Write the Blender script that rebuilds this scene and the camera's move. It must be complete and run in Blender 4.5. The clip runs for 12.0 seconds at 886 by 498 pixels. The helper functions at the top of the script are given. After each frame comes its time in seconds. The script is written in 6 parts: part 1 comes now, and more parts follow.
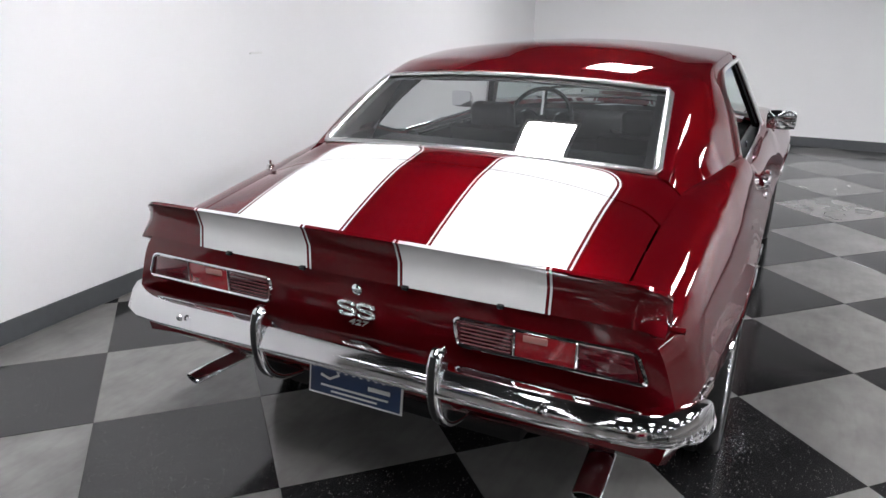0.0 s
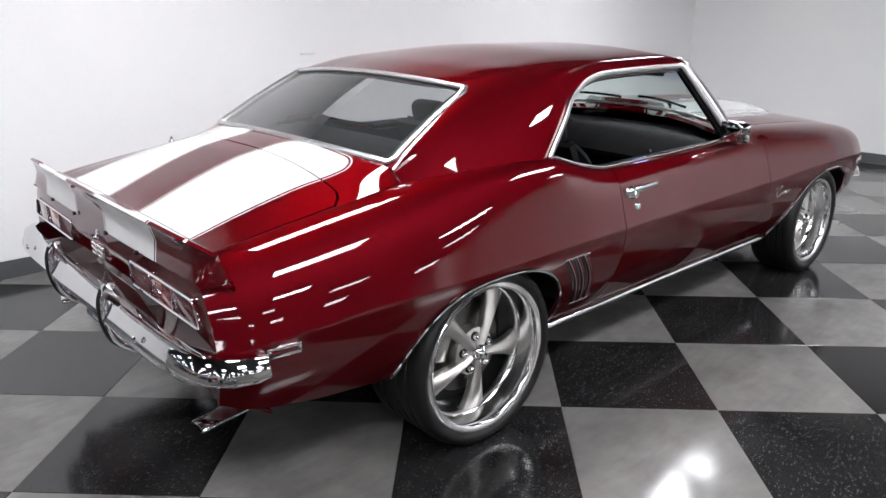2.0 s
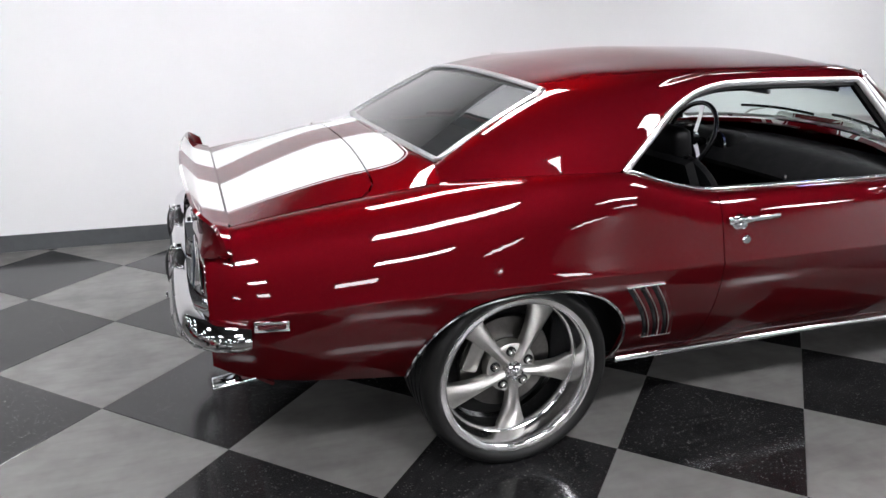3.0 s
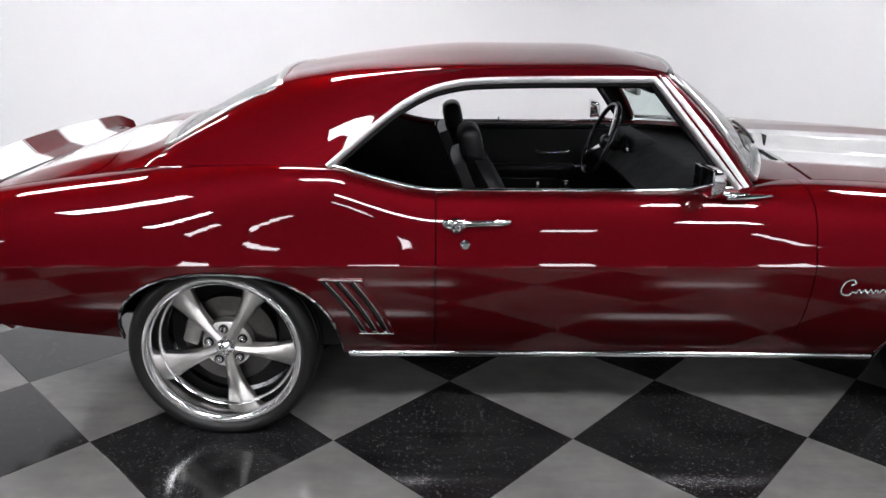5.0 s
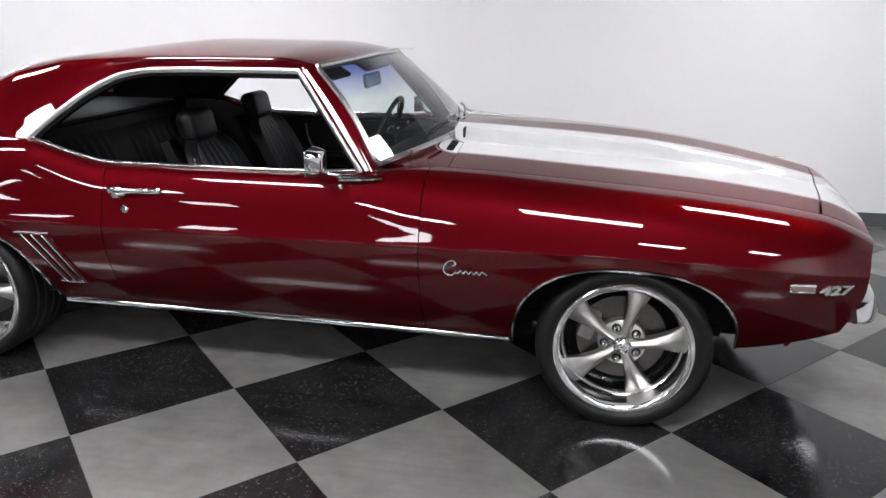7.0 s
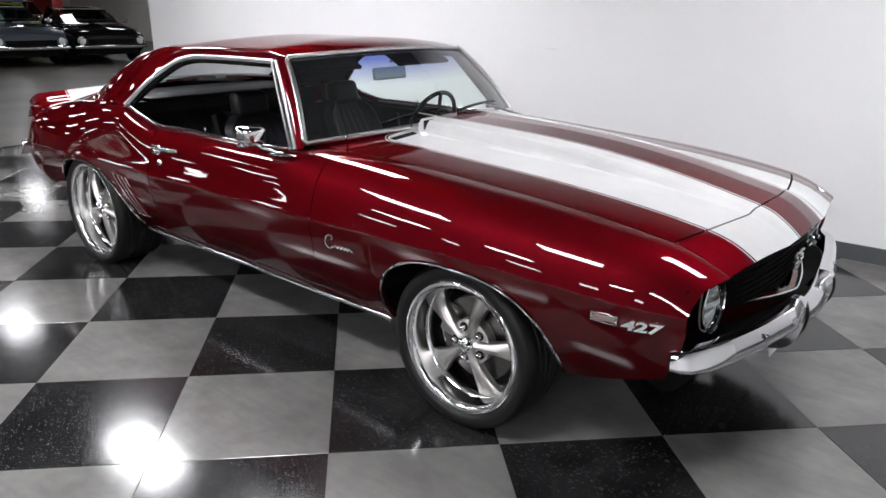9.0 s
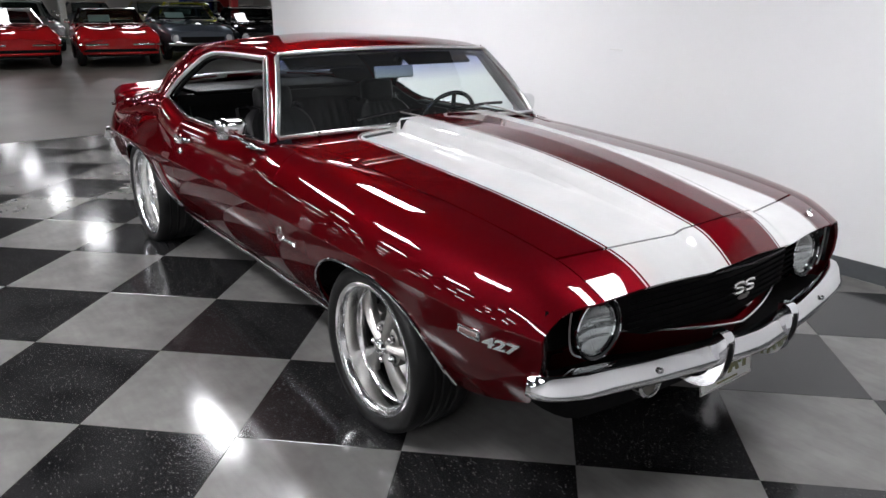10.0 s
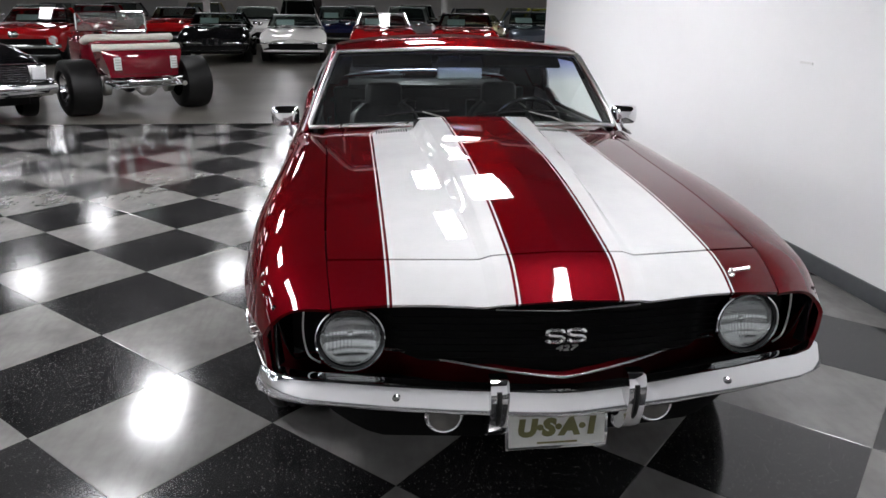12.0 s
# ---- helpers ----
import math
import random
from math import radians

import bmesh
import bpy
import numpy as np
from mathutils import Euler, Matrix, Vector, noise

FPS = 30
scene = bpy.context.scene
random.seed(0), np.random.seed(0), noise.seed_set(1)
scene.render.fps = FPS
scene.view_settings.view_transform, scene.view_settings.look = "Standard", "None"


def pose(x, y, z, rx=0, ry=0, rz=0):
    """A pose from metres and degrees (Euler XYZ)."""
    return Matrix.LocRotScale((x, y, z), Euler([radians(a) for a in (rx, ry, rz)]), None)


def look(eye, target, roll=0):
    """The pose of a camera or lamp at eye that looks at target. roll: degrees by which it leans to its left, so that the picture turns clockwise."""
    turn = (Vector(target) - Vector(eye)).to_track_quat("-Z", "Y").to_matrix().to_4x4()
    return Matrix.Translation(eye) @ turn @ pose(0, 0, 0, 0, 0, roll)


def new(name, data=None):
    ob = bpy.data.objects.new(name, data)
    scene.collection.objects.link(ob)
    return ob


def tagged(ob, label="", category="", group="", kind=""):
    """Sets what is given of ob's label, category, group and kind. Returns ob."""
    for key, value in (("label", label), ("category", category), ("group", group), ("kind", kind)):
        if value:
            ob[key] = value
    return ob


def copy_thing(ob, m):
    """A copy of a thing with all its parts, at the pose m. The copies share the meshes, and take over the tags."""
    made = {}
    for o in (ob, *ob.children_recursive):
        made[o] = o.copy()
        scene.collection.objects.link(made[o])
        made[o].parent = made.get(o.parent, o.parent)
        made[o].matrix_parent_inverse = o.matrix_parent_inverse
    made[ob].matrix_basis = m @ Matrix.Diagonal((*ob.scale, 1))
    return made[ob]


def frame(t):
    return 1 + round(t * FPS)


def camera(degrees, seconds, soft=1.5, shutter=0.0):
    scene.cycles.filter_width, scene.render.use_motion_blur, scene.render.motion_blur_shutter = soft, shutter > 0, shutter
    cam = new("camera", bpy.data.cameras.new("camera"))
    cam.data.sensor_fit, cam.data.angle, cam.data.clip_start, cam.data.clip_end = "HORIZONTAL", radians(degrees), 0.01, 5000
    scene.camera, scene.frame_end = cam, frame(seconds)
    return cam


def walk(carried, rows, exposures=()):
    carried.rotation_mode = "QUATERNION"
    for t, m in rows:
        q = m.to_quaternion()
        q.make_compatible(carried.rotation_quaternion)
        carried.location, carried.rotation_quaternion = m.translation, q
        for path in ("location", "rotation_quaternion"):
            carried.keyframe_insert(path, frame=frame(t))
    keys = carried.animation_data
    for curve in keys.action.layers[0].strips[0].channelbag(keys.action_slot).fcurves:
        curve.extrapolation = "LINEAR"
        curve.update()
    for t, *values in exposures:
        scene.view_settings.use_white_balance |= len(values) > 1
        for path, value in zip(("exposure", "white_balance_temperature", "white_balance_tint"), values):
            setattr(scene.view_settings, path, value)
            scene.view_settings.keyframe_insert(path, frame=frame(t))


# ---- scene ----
cam = camera(63.4, 12.0)
PATH = [
    (0, (-3.824, -0.995, 1.478), (-2.123, -0.158, 0.842), 0.5),
    (0.5, (-3.666, -1.379, 1.475), (-2.064, -0.364, 0.84), 0.5),
    (1, (-3.482, -1.788, 1.47), (-1.976, -0.632, 0.841), 0.3),
    (1.5, (-3.274, -2.131, 1.464), (-1.896, -0.823, 0.841), 0.3),
    (2, (-3.02, -2.466, 1.455), (-1.736, -1.061, 0.84), 0.3),
    (2.5, (-2.716, -2.658, 1.442), (-1.691, -1.053, 0.831), 0.7),
    (2.7, (-2.573, -2.715, 1.441), (-1.697, -1.025, 0.828), 1.0),
    (4.3, (-1.277, -3.065, 1.446), (-1.199, -1.164, 0.829), 0.8),
    (4.5, (-1.11, -3.096, 1.447), (-1.04, -1.196, 0.829), 0.8),
    (5, (-0.645, -3.168, 1.466), (-0.611, -1.271, 0.834), 0.6),
    (5.5, (-0.252, -3.238, 1.469), (-0.244, -1.341, 0.835), 1.0),
    (6, (0.212, -3.308, 1.465), (0.159, -1.408, 0.841), 0.9),
    (6.5, (0.673, -3.347, 1.466), (0.546, -1.45, 0.844), 0.8),
    (7, (1.164, -3.34, 1.472), (0.828, -1.472, 0.843), 0.7),
    (7.5, (1.618, -3.292, 1.473), (1.067, -1.478, 0.837), 0.7),
    (7.7, (1.785, -3.251, 1.478), (1.124, -1.474, 0.839), 0.7),
    (9.3, (3.025, -2.601, 1.491), (1.726, -1.223, 0.849), 0.7),
    (9.5, (3.132, -2.476, 1.502), (1.768, -1.164, 0.855), 0.7),
    (10, (3.406, -2.121, 1.496), (1.903, -0.97, 0.851), 0.6),
    (10.5, (3.659, -1.738, 1.493), (2.021, -0.788, 0.851), 0.5),
    (11, (3.857, -1.383, 1.488), (2.128, -0.604, 0.851), 0.7),
    (11.5, (3.979, -0.992, 1.489), (2.156, -0.474, 0.85), 0.7),
    (12, (4.008, -0.598, 1.491), (2.13, -0.345, 0.852), 0.8),
]
walk(cam, [(t, look(eye, target, roll)) for t, eye, target, roll in PATH])

# ---------------------------------------------------------------- light
world = bpy.data.worlds.new("showroom")
scene.world = world
world.use_nodes = True
world.node_tree.nodes["Background"].inputs[0].default_value = (0.6, 0.6, 0.6, 1)
world.node_tree.nodes["Background"].inputs[1].default_value = 0.05
LAMP = 55.0                            # brightness of the ceiling lamps
# the first lamp is made up, out of view, to brighten the end wall
BAY_LAMPS = ((4.30, -4.8), (-3.5, -2.8), (-3.4, 0.15), (-1.20, 0.18), (2.65, 0.45), (-1.20, -2.7), (1.30, -2.5), (-4.0, -6.0), (-0.9, -6.0), (2.5, -6.0))
STRIP = 20.0                           # brightness of the strip lights in the hall
HALL_X = (-7.6, -11.2, -14.8, -18.4, -22.4, -26.8)
HALL_Y = (-15.4, -12.2, -9.0, -5.8, -2.6, 0.6, 3.8, 7.0, 10.2)
SOUTH_X, SOUTH_Y = (-4.3, -1.5, 1.3, 4.1), (-8.4, -11.2, -14.0, -16.8)
DARK_PARITY = 0

# ---------------------------------------------------------------- small helpers
def thing(name, label, category, group="", at=None, kind=""):
    ob = new(name)
    ob.empty_display_size = 0.2
    if at is not None:
        ob.matrix_basis = at
    return tagged(ob, label, category, group, kind)


def smooth_mesh(me, angle=34):
    me.polygons.foreach_set("use_smooth", [True] * len(me.polygons))
    me.set_sharp_from_angle(angle=radians(angle))


def mesh_from(verts, faces, angle=34):
    me = bpy.data.meshes.new("shape")
    me.from_pydata([tuple(map(float, v)) for v in verts], [], [tuple(map(int, f)) for f in faces])
    me.update()
    smooth_mesh(me, angle)
    return me


def bm_mesh(bm, angle=34):
    me = bpy.data.meshes.new("shape")
    bmesh.ops.recalc_face_normals(bm, faces=bm.faces)
    bm.to_mesh(me)
    bm.free()
    smooth_mesh(me, angle)
    return me


def part(name, me, material, parent=None, label="", at=None):
    """Link a mesh as one object under a thing or a part."""
    if isinstance(me, bmesh.types.BMesh):
        me = bm_mesh(me)
    if material is not None and not me.materials:
        me.materials.append(material)
    ob = new(name, me)
    if parent is not None:
        ob.parent = parent
    if at is not None:
        ob.matrix_basis = at
    if label:
        ob["label"] = label
    return ob


def cur(*pts):
    """A smooth monotone curve through (x, y) pairs."""
    xs, ys = np.array(pts, float).T
    h, d = np.diff(xs), np.diff(ys) / np.diff(xs)
    m = np.r_[d[0], np.zeros(len(xs) - 2), d[-1]]
    for i in range(1, len(xs) - 1):
        if d[i - 1] * d[i] > 0:
            a, b = 2 * h[i] + h[i - 1], h[i] + 2 * h[i - 1]
            m[i] = (a + b) / (a / d[i - 1] + b / d[i])

    def f(x):
        x = np.clip(np.asarray(x, float), xs[0], xs[-1])
        i = np.clip(np.searchsorted(xs, x, side="right") - 1, 0, len(h) - 1)
        t = (x - xs[i]) / h[i]
        return ((1 + 2 * t) * (1 - t) ** 2 * ys[i] + t * (1 - t) ** 2 * h[i] * m[i]
                + t * t * (3 - 2 * t) * ys[i + 1] + t * t * (t - 1) * h[i] * m[i + 1])
    return f


def sheet(f, us, vs, out=(0, 0, 1), lip=0.012, lips="uUvV", angle=34):
    """A surface x, y, z = f(u, v) with its edges folded in by lip. out: the side that it shows."""
    U, V = np.meshgrid(us, vs, indexing="ij")
    P = np.stack([np.broadcast_to(a, U.shape) for a in f(U, V)], -1).astype(float)
    nu, nv = U.shape
    du, dv = np.gradient(P, axis=0), np.gradient(P, axis=1)
    N = np.cross(du, dv)
    N /= np.linalg.norm(N, axis=-1, keepdims=True) + 1e-12
    flip = (N.reshape(-1, 3) @ np.array(out, float)).sum() < 0
    if flip:
        N = -N
    idx = np.arange(nu * nv).reshape(nu, nv)
    verts, faces = list(P.reshape(-1, 3)), []
    for i in range(nu - 1):
        for j in range(nv - 1):
            q = (idx[i, j], idx[i + 1, j], idx[i + 1, j + 1], idx[i, j + 1])
            faces.append(q[::-1] if flip else q)
    if lip:
        edges = {"u": idx[0, ::-1], "U": idx[-1, :], "v": idx[:, 0], "V": idx[::-1, -1]}
        for key in lips:
            e = edges[key]
            base = len(verts)
            for k in e:
                verts.append(P.reshape(-1, 3)[k] - lip * N.reshape(-1, 3)[k])
            for a in range(len(e) - 1):
                q = (e[a + 1], e[a], base + a, base + a + 1)
                faces.append(q[::-1] if flip else q)
    return mesh_from(verts, faces, angle)


def flowing(pts, n=5):
    """A rounded line through the points."""
    P = np.array([pts[0]] + list(pts) + [pts[-1]], float)
    out = []
    for i in range(1, len(P) - 2):
        for t in np.linspace(0, 1, n, endpoint=False):
            out.append(0.5 * (2 * P[i] + (P[i + 1] - P[i - 1]) * t + (2 * P[i - 1] - 5 * P[i] + 4 * P[i + 1] - P[i + 2]) * t ** 2 + (3 * P[i] - P[i - 1] - 3 * P[i + 1] + P[i + 2]) * t ** 3))
    return out + [P[-1]]


def lathe(profile, n=48, closed=False):
    """Turn (radius, height) pairs about the z axis."""
    verts, faces, m = [], [], len(profile)
    for k in range(n):
        a = 2 * math.pi * k / n
        for r, z in profile:
            verts.append((r * math.cos(a), r * math.sin(a), z))
    for k in range(n):
        for j in range(m if closed else m - 1):
            a, b = k * m + j, k * m + (j + 1) % m
            c, d = ((k + 1) % n) * m + (j + 1) % m, ((k + 1) % n) * m + j
            faces.append((a, d, c, b))
    return mesh_from(verts, faces, 40)


def tube(points, a=0.006, b=None, n=8, closed=False, up=(0, 0, 1), taper=None):
    """An oval bar with half-axes a (across) and b (along up) swept along points."""
    P = np.array(points, float)
    b = a if b is None else b
    m = len(P)
    T = np.roll(P, -1, 0) - np.roll(P, 1, 0) if closed else np.gradient(P, axis=0)
    T /= np.linalg.norm(T, axis=1, keepdims=True) + 1e-12
    verts, faces = [], []
    for k in range(m):
        s = np.cross(np.array(up, float), T[k])
        if np.linalg.norm(s) < 1e-3:
            s = np.cross((1, 0, 0.01), T[k])
        s /= np.linalg.norm(s)
        w = np.cross(T[k], s)
        g = 1.0 if taper is None else taper[k]
        for j in range(n):
            c = 2 * math.pi * (j + 0.5) / n
            verts.append(P[k] + g * (a * math.cos(c) * s + b * math.sin(c) * w))
    for k in range(m if closed else m - 1):
        for j in range(n):
            k2, j2 = (k + 1) % m, (j + 1) % n
            faces.append((k * n + j, k * n + j2, k2 * n + j2, k2 * n + j))
    if not closed:
        faces.append(tuple(range(n))[::-1])
        faces.append(tuple((m - 1) * n + j for j in range(n)))
    me = mesh_from(verts, faces, 50)
    return me


def box(cx, cy, cz, sx, sy, sz, bevel=0.01, seg=2, turn=None):
    bm = bmesh.new()
    bmesh.ops.create_cube(bm, size=1)
    bmesh.ops.scale(bm, vec=(sx, sy, sz), verts=bm.verts)
    if bevel:
        bmesh.ops.bevel(bm, geom=bm.edges[:], offset=min(bevel, 0.45 * min(sx, sy, sz)), segments=seg, affect="EDGES", profile=0.5)
    if turn is not None:
        bmesh.ops.transform(bm, matrix=turn, verts=bm.verts)
    bmesh.ops.translate(bm, vec=(cx, cy, cz), verts=bm.verts)
    return bm


def join(*bms):
    """One mesh out of several bmeshes or meshes."""
    bm = bmesh.new()
    for b in bms:
        me = b if isinstance(b, bpy.types.Mesh) else bm_mesh(b)
        bm.from_mesh(me)
    return bm


def prism(outline, depth, bevel=0.0):
    """A plate in the xy plane from an outline, its top at z = depth."""
    bm = bmesh.new()
    low = [bm.verts.new((x, y, 0)) for x, y in outline]
    f = bm.faces.new(low)
    got = bmesh.ops.extrude_face_region(bm, geom=[f])
    bmesh.ops.translate(bm, vec=(0, 0, depth), verts=[v for v in got["geom"] if isinstance(v, bmesh.types.BMVert)])
    if bevel:
        bmesh.ops.bevel(bm, geom=[e for e in bm.edges if all(v.co.z > depth - 1e-5 for v in e.verts)], offset=bevel, segments=2, affect="EDGES", profile=0.5)
    return bm


def letters(text, size, depth, shear=0.0, width=1.0, bold=0.0):
    """Raised characters, centred on the origin in the xy plane."""
    c = bpy.data.curves.new("letters", "FONT")
    c.body, c.size, c.extrude, c.shear, c.offset = text, size, depth, shear, bold
    c.align_x, c.align_y, c.resolution_u = "CENTER", "CENTER", 3
    ob = new("letters", c)
    bpy.context.view_layer.update()
    me = bpy.data.meshes.new_from_object(ob.evaluated_get(bpy.context.evaluated_depsgraph_get()))
    bpy.data.objects.remove(ob)
    bpy.data.curves.remove(c)
    me.transform(Matrix.Diagonal((width, 1, 1, 1)))
    me.materials.clear()
    return me


# ---------------------------------------------------------------- materials
class Nodes:
    """A few short words for building a node material."""

    def __init__(self, name):
        self.mat = bpy.data.materials.new(name)
        self.mat.use_nodes = True
        self.tree = self.mat.node_tree
        self.bsdf = self.tree.nodes["Principled BSDF"]
        self.coord = None

    def add(self, kind, **values):
        node = self.tree.nodes.new(kind)
        for key, value in values.items():
            node.inputs[key].default_value = value
        return node

    def link(self, a, b):
        self.tree.links.new(a, b)

    def place(self, scale=1.0):
        if self.coord is None:
            self.coord = self.add("ShaderNodeTexCoord").outputs["Object"]
        m = self.add("ShaderNodeMapping")
        m.inputs["Scale"].default_value = (scale, scale, scale) if not isinstance(scale, tuple) else scale
        self.link(self.coord, m.inputs["Vector"])
        return m.outputs["Vector"]

    def noise(self, scale, detail=4.0, rough=0.6, stretch=1.0):
        n = self.add("ShaderNodeTexNoise", Scale=scale, Detail=detail, Roughness=rough)
        self.link(self.place(stretch), n.inputs["Vector"])
        return n.outputs["Fac"]

    def span(self, fac, a, b, lo=0.0, hi=1.0):
        m = self.add("ShaderNodeMapRange")
        for k, v in zip(("From Min", "From Max", "To Min", "To Max"), (a, b, lo, hi)):
            m.inputs[k].default_value = v
        self.link(fac, m.inputs["Value"])
        return m.outputs["Result"]

    def math(self, op, a, b=None):
        m = self.tree.nodes.new("ShaderNodeMath")
        m.operation = op
        for k, v in enumerate((a, b)):
            if v is None:
                continue
            if isinstance(v, (int, float)):
                m.inputs[k].default_value = v
            else:
                self.link(v, m.inputs[k])
        return m.outputs[0]

    def mix(self, fac, a, b):
        m = self.tree.nodes.new("ShaderNodeMix")
        m.data_type = "RGBA"
        for k, v in ((0, fac), (6, a), (7, b)):
            if isinstance(v, (int, float)):
                m.inputs[k].default_value = v
            elif isinstance(v, tuple):
                m.inputs[k].default_value = (*v, 1)
            else:
                self.link(v, m.inputs[k])
        return m.outputs[2]

    def bump(self, height, strength, distance=0.01):
        b = self.add("ShaderNodeBump", Strength=strength, Distance=distance)
        self.link(height, b.inputs["Height"])
        self.link(b.outputs["Normal"], self.bsdf.inputs["Normal"])


def plain(name, color, rough=0.5, metal=0.0, vary=0.15, grain=30.0, bump=0.0, coat=0.0, rvary=0.1, ior=1.5):
    """A surface of one colour with fine and coarse variation."""
    n = Nodes(name)
    a, b = n.noise(grain), n.noise(grain * 0.12)
    both = n.math("MULTIPLY", n.math("ADD", a, b), 0.5)
    dark = tuple(c * (1 - vary) for c in color)
    light = tuple(min(1, c * (1 + vary)) for c in color)
    n.link(n.mix(n.span(both, 0.3, 0.7), dark, light), n.bsdf.inputs["Base Color"])
    n.link(n.span(b, 0.3, 0.7, max(0.0, rough - rvary * rough), min(1, rough + rvary * rough)), n.bsdf.inputs["Roughness"])
    n.bsdf.inputs["Metallic"].default_value = metal
    n.bsdf.inputs["IOR"].default_value = ior
    n.bsdf.inputs["Coat Weight"].default_value = coat
    n.bsdf.inputs["Coat Roughness"].default_value = 0.04
    if bump:
        n.bump(a, bump, 0.004)
    return n.mat


RED = (0.092, 0.0022, 0.0050)


def car_paint(name, color=RED, stripe=None, metal=0.75, rough=0.52, middle=0.312, half=0.162):
    """Metallic paint under clear lacquer. stripe: (x from, x to) of two white rally stripes with a pinstripe round them."""
    n = Nodes(name)
    flake = n.noise(900, 1.0, 0.5)
    wave = n.noise(3.0, 2.0)
    base = n.mix(n.span(flake, 0.3, 0.7), tuple(c * 0.82 for c in color), tuple(min(1, c * 1.18) for c in color))
    base = n.mix(n.span(wave, 0.3, 0.7, 0.0, 0.18), base, tuple(c * 0.7 for c in color))
    if stripe:
        sep = n.add("ShaderNodeSeparateXYZ")
        n.place()
        n.link(n.coord, sep.inputs[0])
        lo, hi = stripe
        r = 0.07
        px = n.math("SUBTRACT", n.math("ABSOLUTE", n.math("SUBTRACT", sep.outputs[0], (lo + hi) / 2)), (hi - lo) / 2 - r)
        py = n.math("SUBTRACT", n.math("ABSOLUTE", n.math("SUBTRACT", n.math("ABSOLUTE", sep.outputs[1]), middle)), half - r)
        mx, my = n.math("MAXIMUM", px, 0.0), n.math("MAXIMUM", py, 0.0)
        far = n.math("SQRT", n.math("ADD", n.math("MULTIPLY", mx, mx), n.math("MULTIPLY", my, my)))
        sdf = n.math("SUBTRACT", n.math("ADD", far, n.math("MINIMUM", n.math("MAXIMUM", px, py), 0.0)), r)
        band = n.math("LESS_THAN", sdf, 0.0)
        pin = n.math("MULTIPLY", n.math("GREATER_THAN", sdf, 0.008), n.math("LESS_THAN", sdf, 0.0135))
        both = n.math("ADD", band, pin)
        white = n.mix(n.span(n.noise(4.0), 0.3, 0.7), (0.49, 0.49, 0.49), (0.55, 0.55, 0.545))
        base = n.mix(both, base, white)
        n.link(n.span(both, 0, 1, metal, 0.0), n.bsdf.inputs["Metallic"])
    else:
        n.bsdf.inputs["Metallic"].default_value = metal
    n.link(base, n.bsdf.inputs["Base Color"])
    n.bsdf.inputs["Roughness"].default_value = rough
    n.bsdf.inputs["Specular IOR Level"].default_value = 0.0
    n.bsdf.inputs["Specular Tint"].default_value = (0.42, 0.15, 0.16, 1) if color == RED else (0.6, 0.6, 0.6, 1)
    n.bsdf.inputs["Coat Weight"].default_value = 1.0
    n.bsdf.inputs["Coat Roughness"].default_value = 0.015
    n.bsdf.inputs["Coat IOR"].default_value = 1.5
    b = n.add("ShaderNodeBump", Strength=0.03, Distance=0.002)
    n.link(n.noise(11.0, 2.0), b.inputs["Height"])
    n.link(b.outputs["Normal"], n.bsdf.inputs["Coat Normal"])
    return n.mat


def pane(name, tint=(0.86, 0.93, 0.91), band=None, haze=0.0, base=0.042):
    """Thin glass: it lets light through with a tint, and mirrors more at a glance. band: height above which it is
    tinted blue. haze: share of pale diffuse colour that stands in for a reflected veil.
    """
    n = Nodes(name)
    clear, gloss = n.add("ShaderNodeBsdfTransparent"), n.add("ShaderNodeBsdfGlossy", Roughness=0.015)
    if band:
        sep = n.add("ShaderNodeSeparateXYZ")
        n.place()
        n.link(n.coord, sep.inputs[0])
        n.link(n.mix(n.span(sep.outputs[2], band - 0.06, band + 0.05), tint, (0.16, 0.22, 0.62)), clear.inputs["Color"])
    else:
        clear.inputs["Color"].default_value = (*tint, 1)
    face = n.math("POWER", n.add("ShaderNodeLayerWeight", Blend=0.5).outputs["Facing"], 5.0)
    one = n.span(face, 0.0, 1.0, base, 1.0)
    fres = n.math("DIVIDE", n.math("MULTIPLY", one, 2.0), n.math("ADD", one, 1.0))     # both faces of the pane
    mixer = n.tree.nodes.new("ShaderNodeMixShader")
    n.link(fres, mixer.inputs[0])
    n.link(clear.outputs[0], mixer.inputs[1])
    n.link(gloss.outputs[0], mixer.inputs[2])
    # pale diffuse share painted over the glass as a haze of reflected light
    haze_bsdf = n.add("ShaderNodeBsdfDiffuse", Color=(0.60, 0.62, 0.63, 1))
    veil = n.tree.nodes.new("ShaderNodeMixShader")
    n.link(n.span(n.noise(2.5, 3.0), 0.3, 0.7, haze * 0.7, haze * 1.3), veil.inputs[0])
    n.link(mixer.outputs[0], veil.inputs[1])
    n.link(haze_bsdf.outputs[0], veil.inputs[2])
    n.link(veil.outputs[0], n.tree.nodes["Material Output"].inputs["Surface"])
    n.tree.nodes.remove(n.bsdf)
    return n.mat


